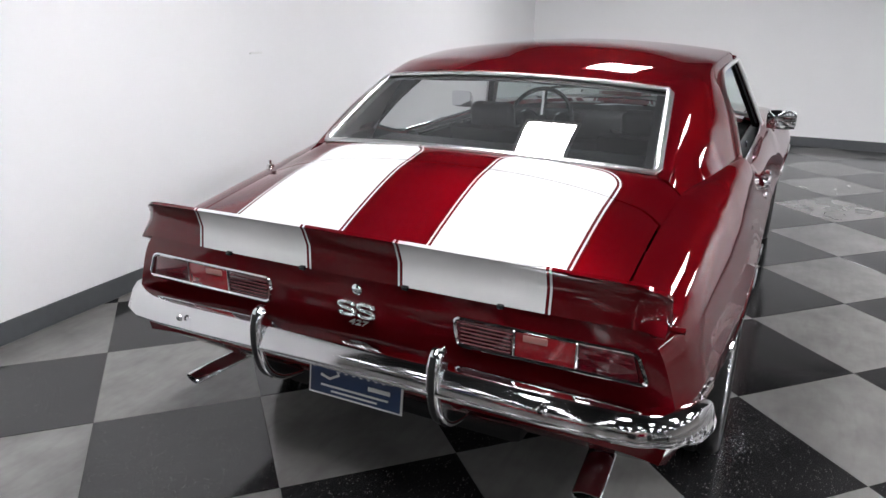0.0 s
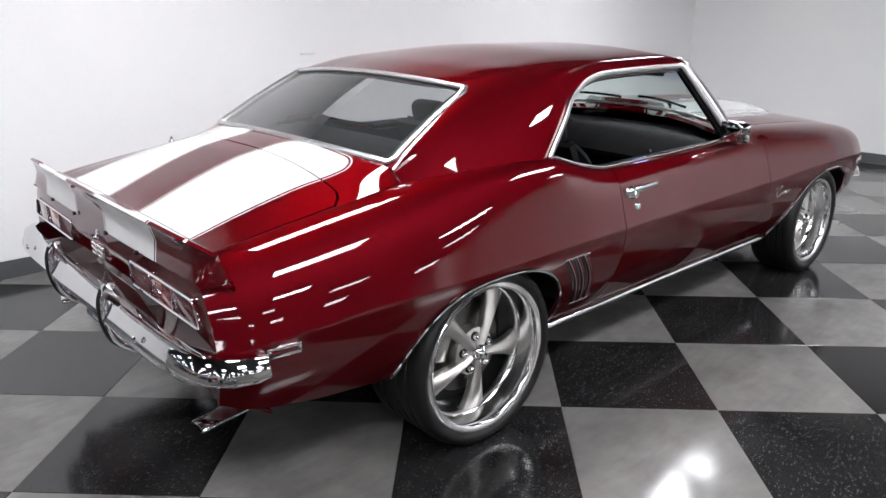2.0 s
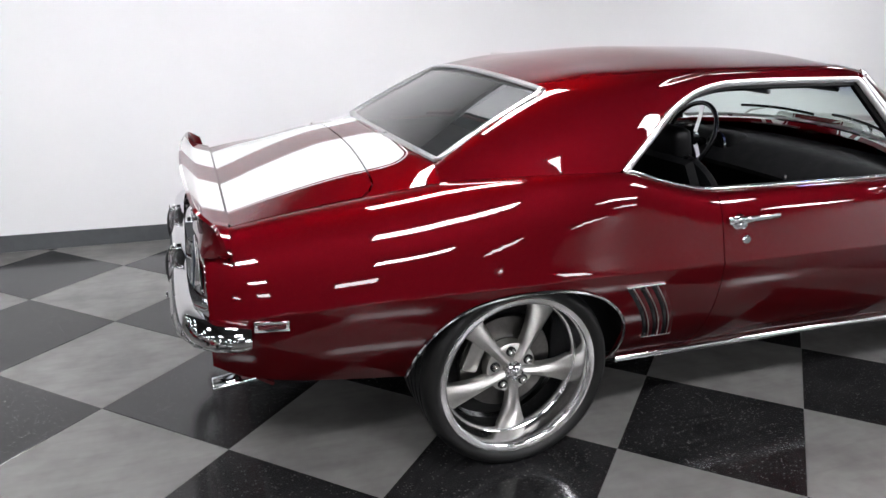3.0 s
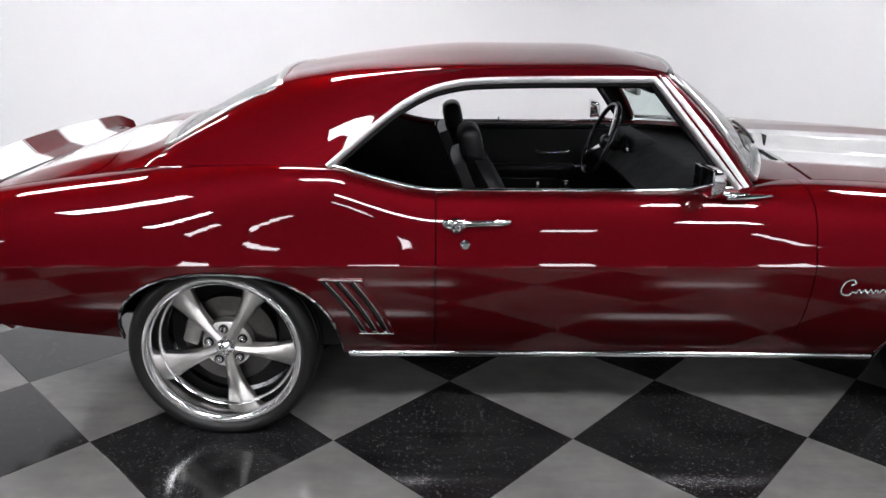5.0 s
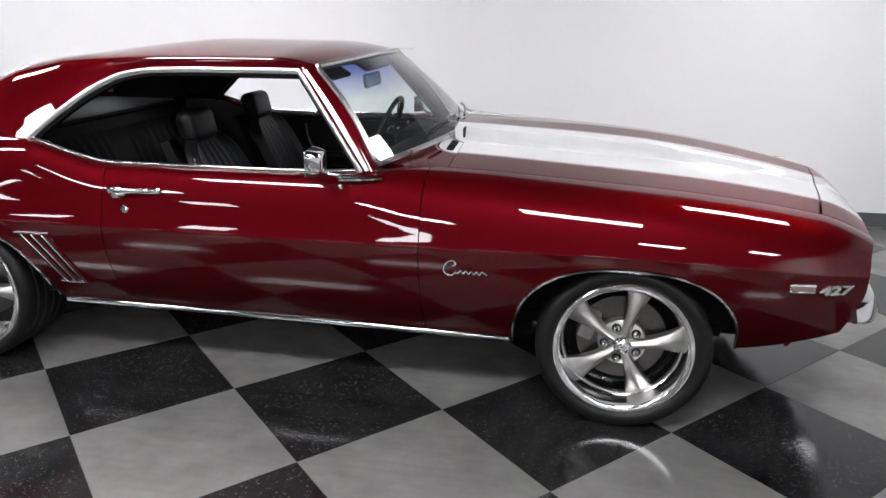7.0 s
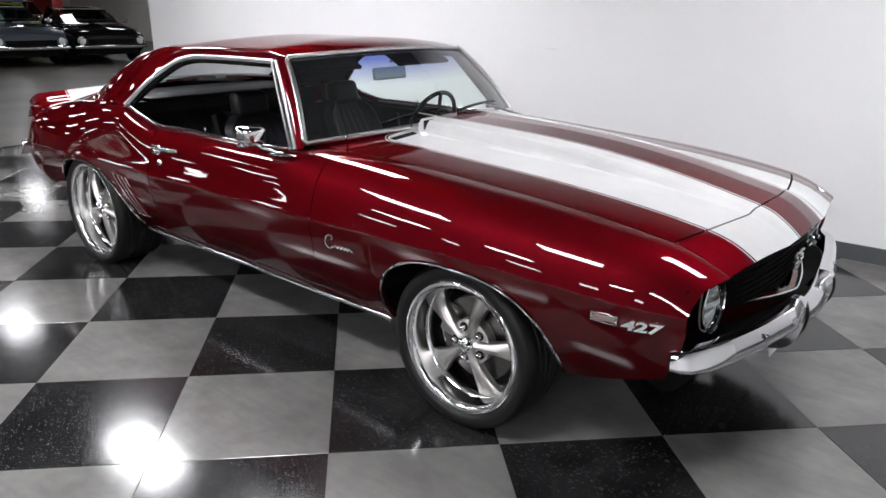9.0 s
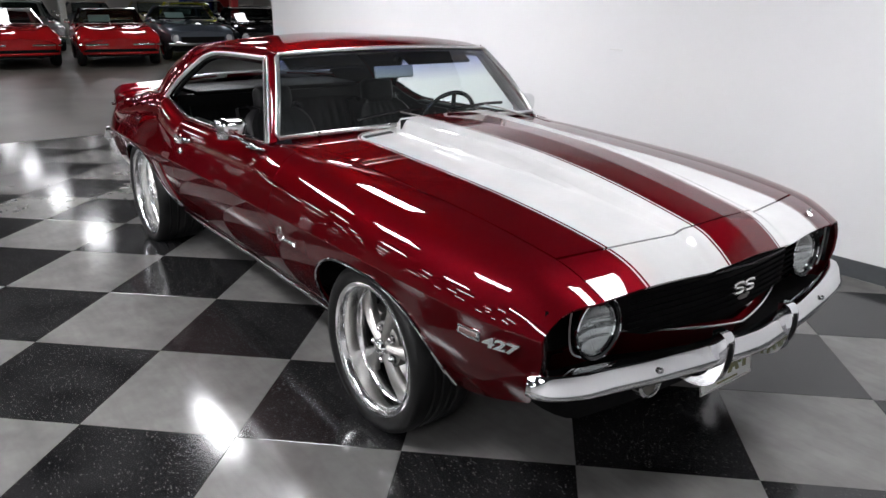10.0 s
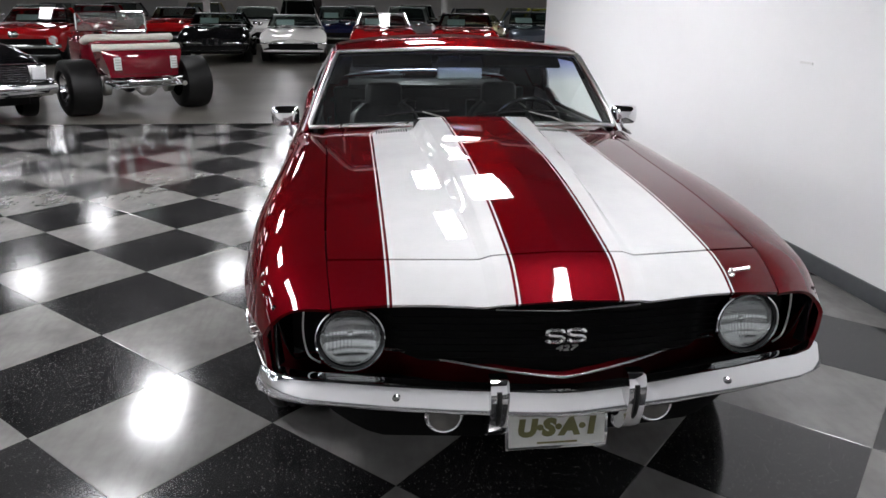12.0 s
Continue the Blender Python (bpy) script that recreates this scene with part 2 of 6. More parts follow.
def tile_material(name, dark):
    n = Nodes(name)
    info = n.add("ShaderNodeObjectInfo").outputs["Random"]
    n.coord = n.add("ShaderNodeNewGeometry").outputs["Position"]
    cloud = n.noise(5.0, 3.0, 0.6)
    if dark:
        spots = n.add("ShaderNodeTexVoronoi", Scale=105.0, Randomness=1.0)
        n.link(n.place((1.0, 2.8, 1.0)), spots.inputs["Vector"])
        sep = n.add("ShaderNodeSeparateColor")
        n.link(spots.outputs["Color"], sep.inputs[0])
        chip = n.math("MULTIPLY", n.math("GREATER_THAN", sep.outputs[0], 0.91), n.math("LESS_THAN", spots.outputs["Distance"], 0.34))
        base = n.mix(n.span(cloud, 0.3, 0.72), (0.004, 0.004, 0.0045), (0.022, 0.0215, 0.022))
        base = n.mix(n.math("MULTIPLY", chip, 0.45), base, (0.26, 0.25, 0.235))
        scuff = n.span(n.noise(2.2, 6.0, 0.75), 0.55, 0.82, 0.0, 0.3)
        base = n.mix(scuff, base, (0.06, 0.059, 0.058))
    else:
        base = n.mix(n.span(cloud, 0.28, 0.72), (0.118, 0.115, 0.111), (0.182, 0.177, 0.170))
        streak = n.noise(6.0, 2.0, 0.6, (1.0, 4.0, 1.0))
        base = n.mix(n.span(streak, 0.45, 0.75, 0.0, 0.35), base, (0.095, 0.093, 0.090))
    base = n.mix(n.span(info, 0, 1, 0.0, 0.22), base, (0.022, 0.022, 0.022) if dark else (0.135, 0.131, 0.127))
    n.link(base, n.bsdf.inputs["Base Color"])
    wear = n.noise(1.3, 2.0, 0.5)
    n.link(n.span(wear, 0.3, 0.7, 0.115, 0.145), n.bsdf.inputs["Roughness"])
    n.bsdf.inputs["IOR"].default_value = 1.5
    return n.mat


def wall_paint():
    n = Nodes("white wall paint")
    big, fine = n.noise(0.6, 4.0), n.noise(180.0, 2.0)
    n.link(n.mix(n.span(big, 0.3, 0.7), (0.79, 0.79, 0.80), (0.83, 0.83, 0.83)), n.bsdf.inputs["Base Color"])
    n.bsdf.inputs["Roughness"].default_value = 0.55
    n.bump(fine, 0.08, 0.002)
    return n.mat


def concrete():
    n = Nodes("polished concrete")
    cloud, fine = n.noise(0.9, 2.0, 0.5), n.noise(5.0, 1.0)
    base = n.mix(n.span(cloud, 0.3, 0.7), (0.092, 0.086, 0.074), (0.148, 0.138, 0.120))
    base = n.mix(n.span(fine, 0.4, 0.8, 0.0, 0.3), base, (0.075, 0.073, 0.067))
    n.link(base, n.bsdf.inputs["Base Color"])
    n.link(n.span(n.noise(0.7, 1.0), 0.3, 0.7, 0.28, 0.34), n.bsdf.inputs["Roughness"])
    return n.mat


def glow(name, strength, color=(0.970, 0.970, 1.012)):
    n = Nodes(name)
    n.bsdf.inputs["Base Color"].default_value = (0.8, 0.8, 0.8, 1)
    n.bsdf.inputs["Emission Color"].default_value = (*color, 1)
    n.bsdf.inputs["Emission Strength"].default_value = strength
    return n.mat


PAINT = car_paint("deep red metallic paint")
PAINT_HOOD = car_paint("red paint with white hood stripes", stripe=(0.615, 2.6))
PAINT_DECK = car_paint("red paint with white deck stripes", stripe=(-2.8, -1.645), middle=0.338, half=0.189)
CHROME = plain("chrome", (0.78, 0.78, 0.79), 0.075, 1.0, 0.04, 8.0)
POLISHED = plain("polished aluminium", (0.80, 0.80, 0.80), 0.17, 1.0, 0.06, 40.0)
SATIN = plain("satin cast aluminium", (0.47, 0.46, 0.44), 0.34, 1.0, 0.12, 60.0, 0.1)
RUBBER = plain("tyre rubber", (0.007, 0.007, 0.007), 0.46, 0.0, 0.25, 60.0, 0.2, ior=1.36)
BLACK = plain("black underbody paint", (0.006, 0.006, 0.006), 0.65, 0.0, 0.3, 20.0, 0.2, ior=1.3)
GLOSS_BLACK = plain("gloss black", (0.006, 0.006, 0.007), 0.2, 0.0, 0.2, 20.0)
VINYL = plain("black vinyl", (0.0055, 0.0055, 0.006), 0.40, 0.0, 0.25, 220.0, 0.25, ior=1.29)
DASH = plain("dark dashboard vinyl", (0.008, 0.008, 0.009), 0.7, 0.0, 0.2, 160.0, 0.2, ior=1.3)
DASH_TRIM = plain("grey door piping", (0.10, 0.10, 0.10), 0.3, 0.6, 0.1, 60.0)
CARPET = plain("black carpet", (0.008, 0.008, 0.008), 0.95, 0.0, 0.4, 300.0, 0.6)
STAINLESS = plain("brushed stainless trim", (0.82, 0.82, 0.82), 0.30, 1.0, 0.05, 60.0)
DISC = plain("brake disc iron", (0.14, 0.135, 0.13), 0.32, 1.0, 0.2, 80.0)
EMBLEM = plain("bright emblem metal", (0.80, 0.80, 0.79), 0.16, 0.8, 0.05, 50.0)
GLASS = pane("clear window glass")
# windscreen and rear window carry a little painted-in reflection haze
SHIELD = pane("windscreen glass", (0.88, 0.985, 0.955), band=1.20, haze=0.015)
REAR_GLASS = pane("hazy rear window glass", (0.68, 0.70, 0.70), haze=0.03, base=0.10)
WALL = wall_paint()
CONCRETE = concrete()
TILE_DARK, TILE_GREY = tile_material("black speckled vinyl tile", True), tile_material("grey mottled vinyl tile", False)
BASEBOARD = plain("dark grey rubber baseboard", (0.085, 0.09, 0.095), 0.4, 0.0, 0.15, 20.0, 0.1)
CEILING = plain("dark ceiling board", (0.035, 0.035, 0.037), 1.0, 0.0, 0.08, 40.0, 0.2, ior=1.2)
CEILING_HALL = plain("black ceiling paint", (0.022, 0.022, 0.023), 1.0, 0.0, 0.1, 40.0, 0.1, ior=1.15)
WHITE_METAL = plain("white enamelled steel", (0.75, 0.75, 0.74), 0.4, 0.0, 0.05, 20.0)
DIFFUSER = glow("lit lamp diffuser", LAMP)
STRIP_TUBE = glow("lit strip tube", STRIP)

# ---------------------------------------------------------------- the place
ROOM_H = 2.86
WALL_TURN = 0.0200                    # slant of the long wall against the car
WALL_Y = 2.165


def slab(name, x0, x1, y0, y1, z0, z1, material, label, category, at=None):
    ob = part(name, box((x0 + x1) / 2, (y0 + y1) / 2, (z0 + z1) / 2, x1 - x0, y1 - y0, z1 - z0, 0), material, None, "", at)
    return tagged(ob, label, category, kind="structure")


floor = slab("floor", -34, 9, -20, 14, -0.25, -0.004, CONCRETE, "polished grey concrete showroom floor", "floor")
slab("ceiling", -5.9, 9, -20, 14, ROOM_H + 0.004, ROOM_H + 0.2, CEILING, "plain dark grey showroom ceiling", "ceiling")
slab("ceiling", -34, -5.9, -20, 14, ROOM_H + 0.004, ROOM_H + 0.2, CEILING_HALL, "black painted ceiling over the parked cars", "ceiling")
SLANT = math.degrees(math.atan(WALL_TURN))
WALL_END = -5.74
long_at = pose(0, WALL_Y, 0, 0, 0, SLANT)
slab("wall_north", WALL_END, 5.45, 0.0, 0.18, 0, ROOM_H, WALL, "smooth white painted partition wall", "wall", long_at)
slab("baseboard", WALL_END, 5.43, -0.012, -0.002, 0, 0.105, BASEBOARD, "dark grey rubber baseboard along the white wall", "baseboard", long_at)
slab("wall_east", 5.45, 5.63, -20.0, 2.4, 0, ROOM_H, WALL, "smooth white painted end wall", "wall")
slab("baseboard", 5.436, 5.448, -20.0, 2.25, 0, 0.105, BASEBOARD, "dark grey rubber baseboard along the end wall", "baseboard")
GREY_WALL = plain("pale grey hall wall", (0.74, 0.72, 0.68), 0.7, 0.0, 0.08, 4.0, 0.05)
slab("wall_west", -34, -33.8, -20, 14, 0, ROOM_H, GREY_WALL, "pale grey far wall of the car hall", "wall")
slab("wall_south", -33.8, 5.45, -20, -19.8, 0, ROOM_H, GREY_WALL, "pale grey side wall of the car hall", "wall")
slab("wall_hall", -33.8, -5.74, 13.8, 14, 0, ROOM_H, GREY_WALL, "pale grey side wall of the car hall", "wall")
slab("wall_return", -5.76, -5.58, 2.26, 13.8, 0, ROOM_H, GREY_WALL, "pale grey wall behind the white partition", "wall")

# tiny wall plate on the white partition
plate = part("wall_plate", box(-0.13, -0.006, 1.20, 0.12, 0.01, 0.012, 0.003), WHITE_METAL, None, "", long_at)
tagged(plate, "small white metal hook rail on the wall", "wall fitting", kind="structure")


def ceiling_light():
    lamp = thing("ceiling_light", "white recessed ceiling light with a glowing flat diffuser", "ceiling light", "ceiling lights")
    frame_bm = join(*[box(x, y, 0, sx, sy, 0.03, 0.004, 1) for x, y, sx, sy in
                      ((0, 0.225, 1.00, 0.03), (0, -0.225, 1.00, 0.03), (0.515, 0, 0.03, 0.48), (-0.515, 0, 0.03, 0.48))])
    part("frame", frame_bm, WHITE_METAL, lamp)
    part("diffuser", box(0, 0, 0.004, 1.00, 0.42, 0.012, 0), DIFFUSER, lamp)
    return lamp


first_lamp = ceiling_light()
spots = list(BAY_LAMPS)
first_lamp.matrix_basis = pose(spots[0][0], spots[0][1], ROOM_H - 0.012)
for x, y in spots[1:]:
    copy_thing(first_lamp, pose(x, y, ROOM_H - 0.012))


def strip_light():
    lamp = thing("strip_light", "narrow white ceiling strip light over the parked cars", "ceiling light", "strip lights in the hall")
    part("housing", box(0, 0, 0.03, 0.78, 0.46, 0.05, 0.012, 2), WHITE_METAL, lamp)
    part("tube", box(0, 0, -0.002, 0.72, 0.40, 0.02, 0.006, 1), STRIP_TUBE, lamp)
    return lamp


first_strip = strip_light()
spots = [(x, y) for x in HALL_X for y in HALL_Y] + [(x + 0.7 * (k % 2), y) for x in SOUTH_X for k, y in enumerate(SOUTH_Y)]
first_strip.matrix_basis = pose(spots[0][0], spots[0][1], ROOM_H - 0.052)
for x, y in spots[1:]:
    copy_thing(first_strip, pose(x, y, ROOM_H - 0.052))


# ---------------------------------------------------------------- the car: its lines
wc = cur((-2.33, 0.838), (-2.2, 0.879), (-1.95, 0.905), (-1.37, 0.930), (-0.95, 0.926), (-0.6, 0.925), (0, 0.922), (0.63, 0.928), (1.0, 0.935), (1.385, 0.942), (1.75, 0.925), (2.0, 0.887), (2.2, 0.818))
zc = cur((-2.33, 0.615), (-2.09, 0.636), (-1.55, 0.652), (-0.6, 0.657), (0.63, 0.663), (1.0, 0.672), (1.385, 0.678), (1.75, 0.67), (2.0, 0.652), (2.2, 0.635))
wt = cur((-2.33, 0.685), (-1.72, 0.69), (-1.58, 0.70), (-1.35, 0.755), (-1.15, 0.79), (-0.99, 0.803), (-0.8, 0.806), (-0.63, 0.808), (0.0, 0.806), (0.40, 0.792), (0.50, 0.75), (0.60, 0.70), (0.70, 0.688), (2.0, 0.655), (2.3, 0.632))
zt = cur((-2.33, 0.822), (-2.2, 0.852), (-1.95, 0.893), (-1.72, 0.925), (-1.58, 0.945), (-1.35, 0.962), (-1.15, 0.970), (-0.99, 0.968), (-0.85, 0.932), (-0.75, 0.906), (-0.63, 0.888), (0.0, 0.890), (0.40, 0.900), (0.55, 0.912), (0.70, 0.910), (1.14, 0.889), (1.61, 0.858), (2.04, 0.803), (2.3, 0.735))
zbase = cur((-2.33, 0.475), (-2.23, 0.425), (-1.77, 0.345), (-0.95, 0.266), (0.97, 0.266), (1.79, 0.32), (2.07, 0.40), (2.2, 0.44))
nose_x = cur((0, 2.302), (0.13, 2.297), (0.49, 2.256), (0.70, 2.222), (0.81, 2.190), (0.95, 2.16))
full = cur((-2.33, 0.70), (-1.6, 0.70), (-1.0, 0.60), (0.2, 0.60), (0.4, 0.66), (0.5, 0.745), (0.6, 0.80), (0.8, 0.80), (1.4, 0.84), (2.2, 0.80))
tuck = cur((-2.33, 0.180), (-1.8, 0.195), (-0.95, 0.178), (0.9, 0.178), (1.75, 0.185), (2.2, 0.13))
REAR_AX, FRONT_AX = -1.372, 1.392


def arch(x, c, half, base, rise):
    u = np.clip(np.abs((np.asarray(x, float) - c) / half), 0, 1)
    return base + rise * (1 - u ** 2.5) ** (1 / 2.5) - 0.35 * (u >= 1)


REAR_ARCH, FRONT_ARCH = (-1.352, 0.388, 0.30, 0.330), (1.388, 0.402, 0.29, 0.345)


def zlow(x):
    return np.maximum(zbase(x), np.maximum(arch(x, *REAR_ARCH), arch(x, *FRONT_ARCH)))


def side(x, v):
    """Half-width and height of the body side at x, from the sill (v = 0) over the crease (0.4) to the top inner edge (1)."""
    a, b = zlow(x), zc(x)
    t = np.clip(v / 0.4, 0, 1)
    z1 = a + (b - a) * t
    s = np.clip((b - z1) / (b - 0.25), 0, 1)
    w1 = wc(x) - tuck(x) * (0.10 * s + 0.90 * s ** 2.4)
    t = np.clip((v - 0.4) / 0.6, 0, 1)
    p0, p3 = (wc(x), b), (wt(x), zt(x))
    p1 = (p0[0] - 0.155 * (p3[1] - b), b + 0.46 * (p3[1] - b))
    p2 = (p3[0] + full(x) * (p0[0] - p3[0]), p3[1] - 0.001)
    k = ((1 - t) ** 3, 3 * t * (1 - t) ** 2, 3 * t * t * (1 - t), t ** 3)
    w2 = sum(c * p[0] for c, p in zip(k, (p0, p1, p2, p3)))
    z2 = sum(c * p[1] for c, p in zip(k, (p0, p1, p2, p3)))
    up = v > 0.4
    return np.where(up, w2, w1), np.where(up, z2, z1)


def side_at(x, z):
    """Half-width of the body side at x and height z."""
    v = np.linspace(0, 1, 200)
    w, h = side(np.full(200, x), v)
    return float(np.interp(z, h, w))


VS = np.r_[np.linspace(0, 0.392, 9), 0.4, np.linspace(0.408, 1, 18)]


def dense(a, b, n, *centres):
    """Stations from a to b, closer together near the arch ends."""
    xs = set(np.linspace(a, b, n).round(4))
    for c, half, *_ in centres:
        for s in (-1, 1):
            xs |= {round(c + s * half * math.cos(q), 4) for q in np.linspace(0, 1.5, 16)}
            xs.add(round(c + s * (half + 0.002), 4))
    return np.array(sorted(x for x in xs if a <= x <= b))


car = thing("car", "glossy deep red two-door coupe with twin white stripes", "car", at=pose(0.004, -0.012, 0, 0, 0, -0.22))


def side_panel(name, x0, x1, s, n, centres=(), front=False, rear=False):
    def f(u, v):
        x = u
        if front:
            w0, _ = side(np.full_like(u, 2.12), v)
            end = np.minimum(nose_x(np.where(v < 0.4, np.maximum(w0, 0.825), w0)), 2.30) - 0.06 * np.clip((0.30 - v) / 0.30, 0, 1) ** 1.5
            x = x0 + (u - x0) / (x1 - x0) * (end - x0)
            x = np.where(u < 1.85, u, 1.85 + (u - 1.85) / (x1 - 1.85) * (end - 1.85))
        w, z = side(x, v)
        if front:
            z = z - 0.028 * np.clip((u - 2.0) / 0.16, 0, 1) ** 2 * np.clip((v - 0.4) / 0.25, 0, 1)
        return x, s * w, z
    return part(name, sheet(f, dense(x0, x1, n, *centres), VS, (0, s, 0.3)), PAINT, car)


for s in (-1, 1):
    side_panel("quarter_panel", -2.32, -0.632, s, 60, (REAR_ARCH,))
    side_panel("front_fender", 0.642, 2.16, s, 60, (FRONT_ARCH,), front=True)
doors = {s: side_panel("door", -0.628, 0.638, s, 40) for s in (-1, 1)}


# ---- roof, sail panels and glass edges
tw = cur((-0.99, 0.803), (-0.85, 0.752), (-0.736, 0.70), (-0.62, 0.672), (-0.5, 0.660), (-0.2, 0.656), (0.12, 0.654), (0.24, 0.645))
tz = cur((-0.99, 0.968), (-0.85, 1.084), (-0.736, 1.166), (-0.62, 1.218), (-0.5, 1.238), (-0.2, 1.246), (0.12, 1.248), (0.24, 1.236))
kw = cur((-1.25, 0.565), (-1.18, 0.57), (-0.9, 0.610), (-0.5, 0.612), (0, 0.604), (0.2, 0.596))
kz = cur((-1.25, 1.182), (-1.18, 1.214), (-1.06, 1.238), (-0.9, 1.262), (-0.5, 1.289), (0, 1.296), (0.2, 1.268), (0.3, 1.248))
rz = cur((-1.25, 1.238), (-0.95, 1.290), (-0.45, 1.337), (0, 1.336), (0.16, 1.318), (0.268, 1.288), (0.32, 1.270))


def roof_start(x):
    back = x < -0.99
    return np.where(back, wt(x), tw(x)), np.where(back, zt(x), tz(x))


def hermite(p, t):
    """Catmull-Rom through the points p (each an array pair), t from 0 to 1."""
    n = len(p) - 1
    i = np.clip((t * n).astype(int), 0, n - 1)
    q = t * n - i
    out = []
    for c in range(2):
        a = np.stack([np.broadcast_to(pt[c], t.shape) for pt in ([tuple(2 * np.asarray(p[0][d]) - np.asarray(p[1][d]) for d in range(2))] + list(p) + [(-np.asarray(p[-2][0]), p[-2][1])])])
        g = [np.take_along_axis(a, (i + k)[None], 0)[0] for k in range(4)]
        out.append(0.5 * (2 * g[1] + (g[2] - g[0]) * q + (2 * g[0] - 5 * g[1] + 4 * g[2] - g[3]) * q ** 2 + (3 * g[1] - g[0] - 3 * g[2] + g[3]) * q ** 3))
    return out


def roof_pt(x, t):
    """Roof section at x: t from the side opening (0) to the centre line (1)."""
    s0, k0, c0 = roof_start(x), (kw(x), kz(x)), rz(x)
    dw, dz = k0[0] - s0[0], k0[1] - s0[1]
    far = np.hypot(dw, dz)
    m0 = (s0[0] + 0.5 * dw + 0.07 * dz, s0[1] + 0.5 * dz - 0.10 * dw)
    q0 = (0.52 * k0[0], c0 - 0.27 * (c0 - k0[1]))
    return hermite([s0, m0, k0, q0, (np.zeros_like(x), c0)], t)


def roof_front(w):
    return 0.168 + 0.10 * (1 - np.clip(w / 0.65, 0, 1) ** 2)


def roof_rear(w):
    return -1.180 - 0.045 * (1 - np.clip(w / 0.58, 0, 1) ** 2)


def roof(u, v):
    t = 1 - np.abs(v)
    sgn = np.where(v < 0, -1.0, 1.0)
    w0, _ = roof_pt(np.full_like(u, -0.3), t)
    a, b = roof_rear(np.where(w0 > 0.58, 0.58, w0)), roof_front(w0)
    x = np.where(u < 0.5, a + (u / 0.5) * (-0.4 - a), -0.4 + (u - 0.5) / 0.5 * (b + 0.4))
    w, z = roof_pt(x, t)
    return x, sgn * w, z


roof_ob = part("roof", sheet(roof, np.linspace(0, 1, 46), np.linspace(-1, 1, 57), (0, 0, 1), lip=0.02), PAINT, car)
part("headliner", sheet(lambda u, v: (roof(u, v)[0] * 0.985 - 0.004, roof(u, v)[1] * 0.97, roof(u, v)[2] - 0.028), np.linspace(0.0, 1, 24), np.linspace(-0.93, 0.93, 29), (0, 0, -1), lip=0), VINYL, roof_ob, "black vinyl headliner")


def glass_edge(x):
    """The side edge of the rear window."""
    t = (x + 1.18) / (-1.575 + 1.18)
    return 0.57 + 0.050 * t, 1.214 - 0.214 * (0.76 * t + 0.24 * t * t)


def sail(u, v, s):
    x = u
    s0, k0 = (wt(x), zt(x)), glass_edge(x)
    dw, dz = k0[0] - s0[0], k0[1] - s0[1]
    m0 = (s0[0] + 0.5 * dw + 0.07 * dz, s0[1] + 0.5 * dz - 0.10 * dw)
    c0 = k0[1] + 0.042
    w, z = hermite([s0, m0, k0, (0.52 * k0[0], c0 - 0.20 * 0.042), (np.zeros_like(x), c0)], 0.5 * v)
    return x, s * w, z


for s in (-1, 1):
    part("sail_panel", sheet(lambda u, v: sail(u, v, s), np.linspace(-1.592, -1.178, 20), np.linspace(0, 1, 14), (0, s, 0.6)), PAINT, car)


def glass_low(w):
    """Lower edge of the rear window."""
    g = 1 - np.clip(w / 0.620, 0, 1) ** 2
    return -1.577 - 0.068 * g, 1.000 + 0.030 * g


def back_glass(u, v):
    w = np.abs(v)
    g = 1 - w ** 2
    xb, zb = glass_low(w * 0.620)
    wtop = 0.57 * w
    xt = roof_rear(wtop)
    _, zt_ = 0, 1.214 + 0.030 * g
    y = np.sign(v) * ((1 - u) * 0.620 * w + u * wtop)
    b = 0.008 * np.sin(np.pi * u)
    return (1 - u) * xb + u * xt - 0.4 * b, y, (1 - u) * zb + u * zt_ + 0.75 * b - 0.006


def shield_low(w):
    g = 1 - np.clip(w / 0.775, 0, 1) ** 2
    return 0.448 + 0.215 * g, 0.922 + 0.048 * g


def windscreen(u, v):
    w = np.abs(v)
    g = 1 - w ** 2
    xb, zb = shield_low(w * 0.775)
    wtop = 0.628 * w
    xt = roof_front(wtop) - 0.004
    ztop = 1.261 + 0.024 * g
    y = np.sign(v) * ((1 - u) * 0.775 * w + u * wtop)
    b = 0.022 * np.sin(np.pi * u)
    return (1 - u) * xb + u * xt + 0.75 * b, y, (1 - u) * zb + u * ztop + 0.6 * b


glass = part("rear_window", sheet(back_glass, np.linspace(0, 1, 12), np.linspace(-1, 1, 25), (-0.5, 0, 1), lip=0.005), REAR_GLASS, car, "dark tinted rear window")
glass2 = part("windscreen", sheet(windscreen, np.linspace(0, 1, 12), np.linspace(-1, 1, 25), (1, 0, 0.6), lip=0.005), SHIELD, car, "windscreen with a blue sun band")
for g in (glass, glass2):
    g.visible_shadow = False


def around(f, k=21):
    """The rim of a surface f(u, v), u 0 to 1, v -1 to 1, as a closed line."""
    a = np.linspace(-0.985, 0.985, k)
    o, i = np.zeros(k), np.ones(k)
    e = np.linspace(0.05, 0.95, 8)
    line = [np.stack(f(o, a), 1), np.stack(f(e, np.ones(8)), 1), np.stack(f(i, a[::-1]), 1), np.stack(f(e[::-1], -np.ones(8)), 1)]
    return np.concatenate(line)


part("chrome_trim", tube(around(back_glass) + (-0.002, 0, 0.006), 0.015, 0.009, 8, True), STAINLESS, glass)
part("chrome_trim", tube(around(windscreen) + (0.004, 0, 0.006), 0.012, 0.010, 8, True), STAINLESS, glass2)

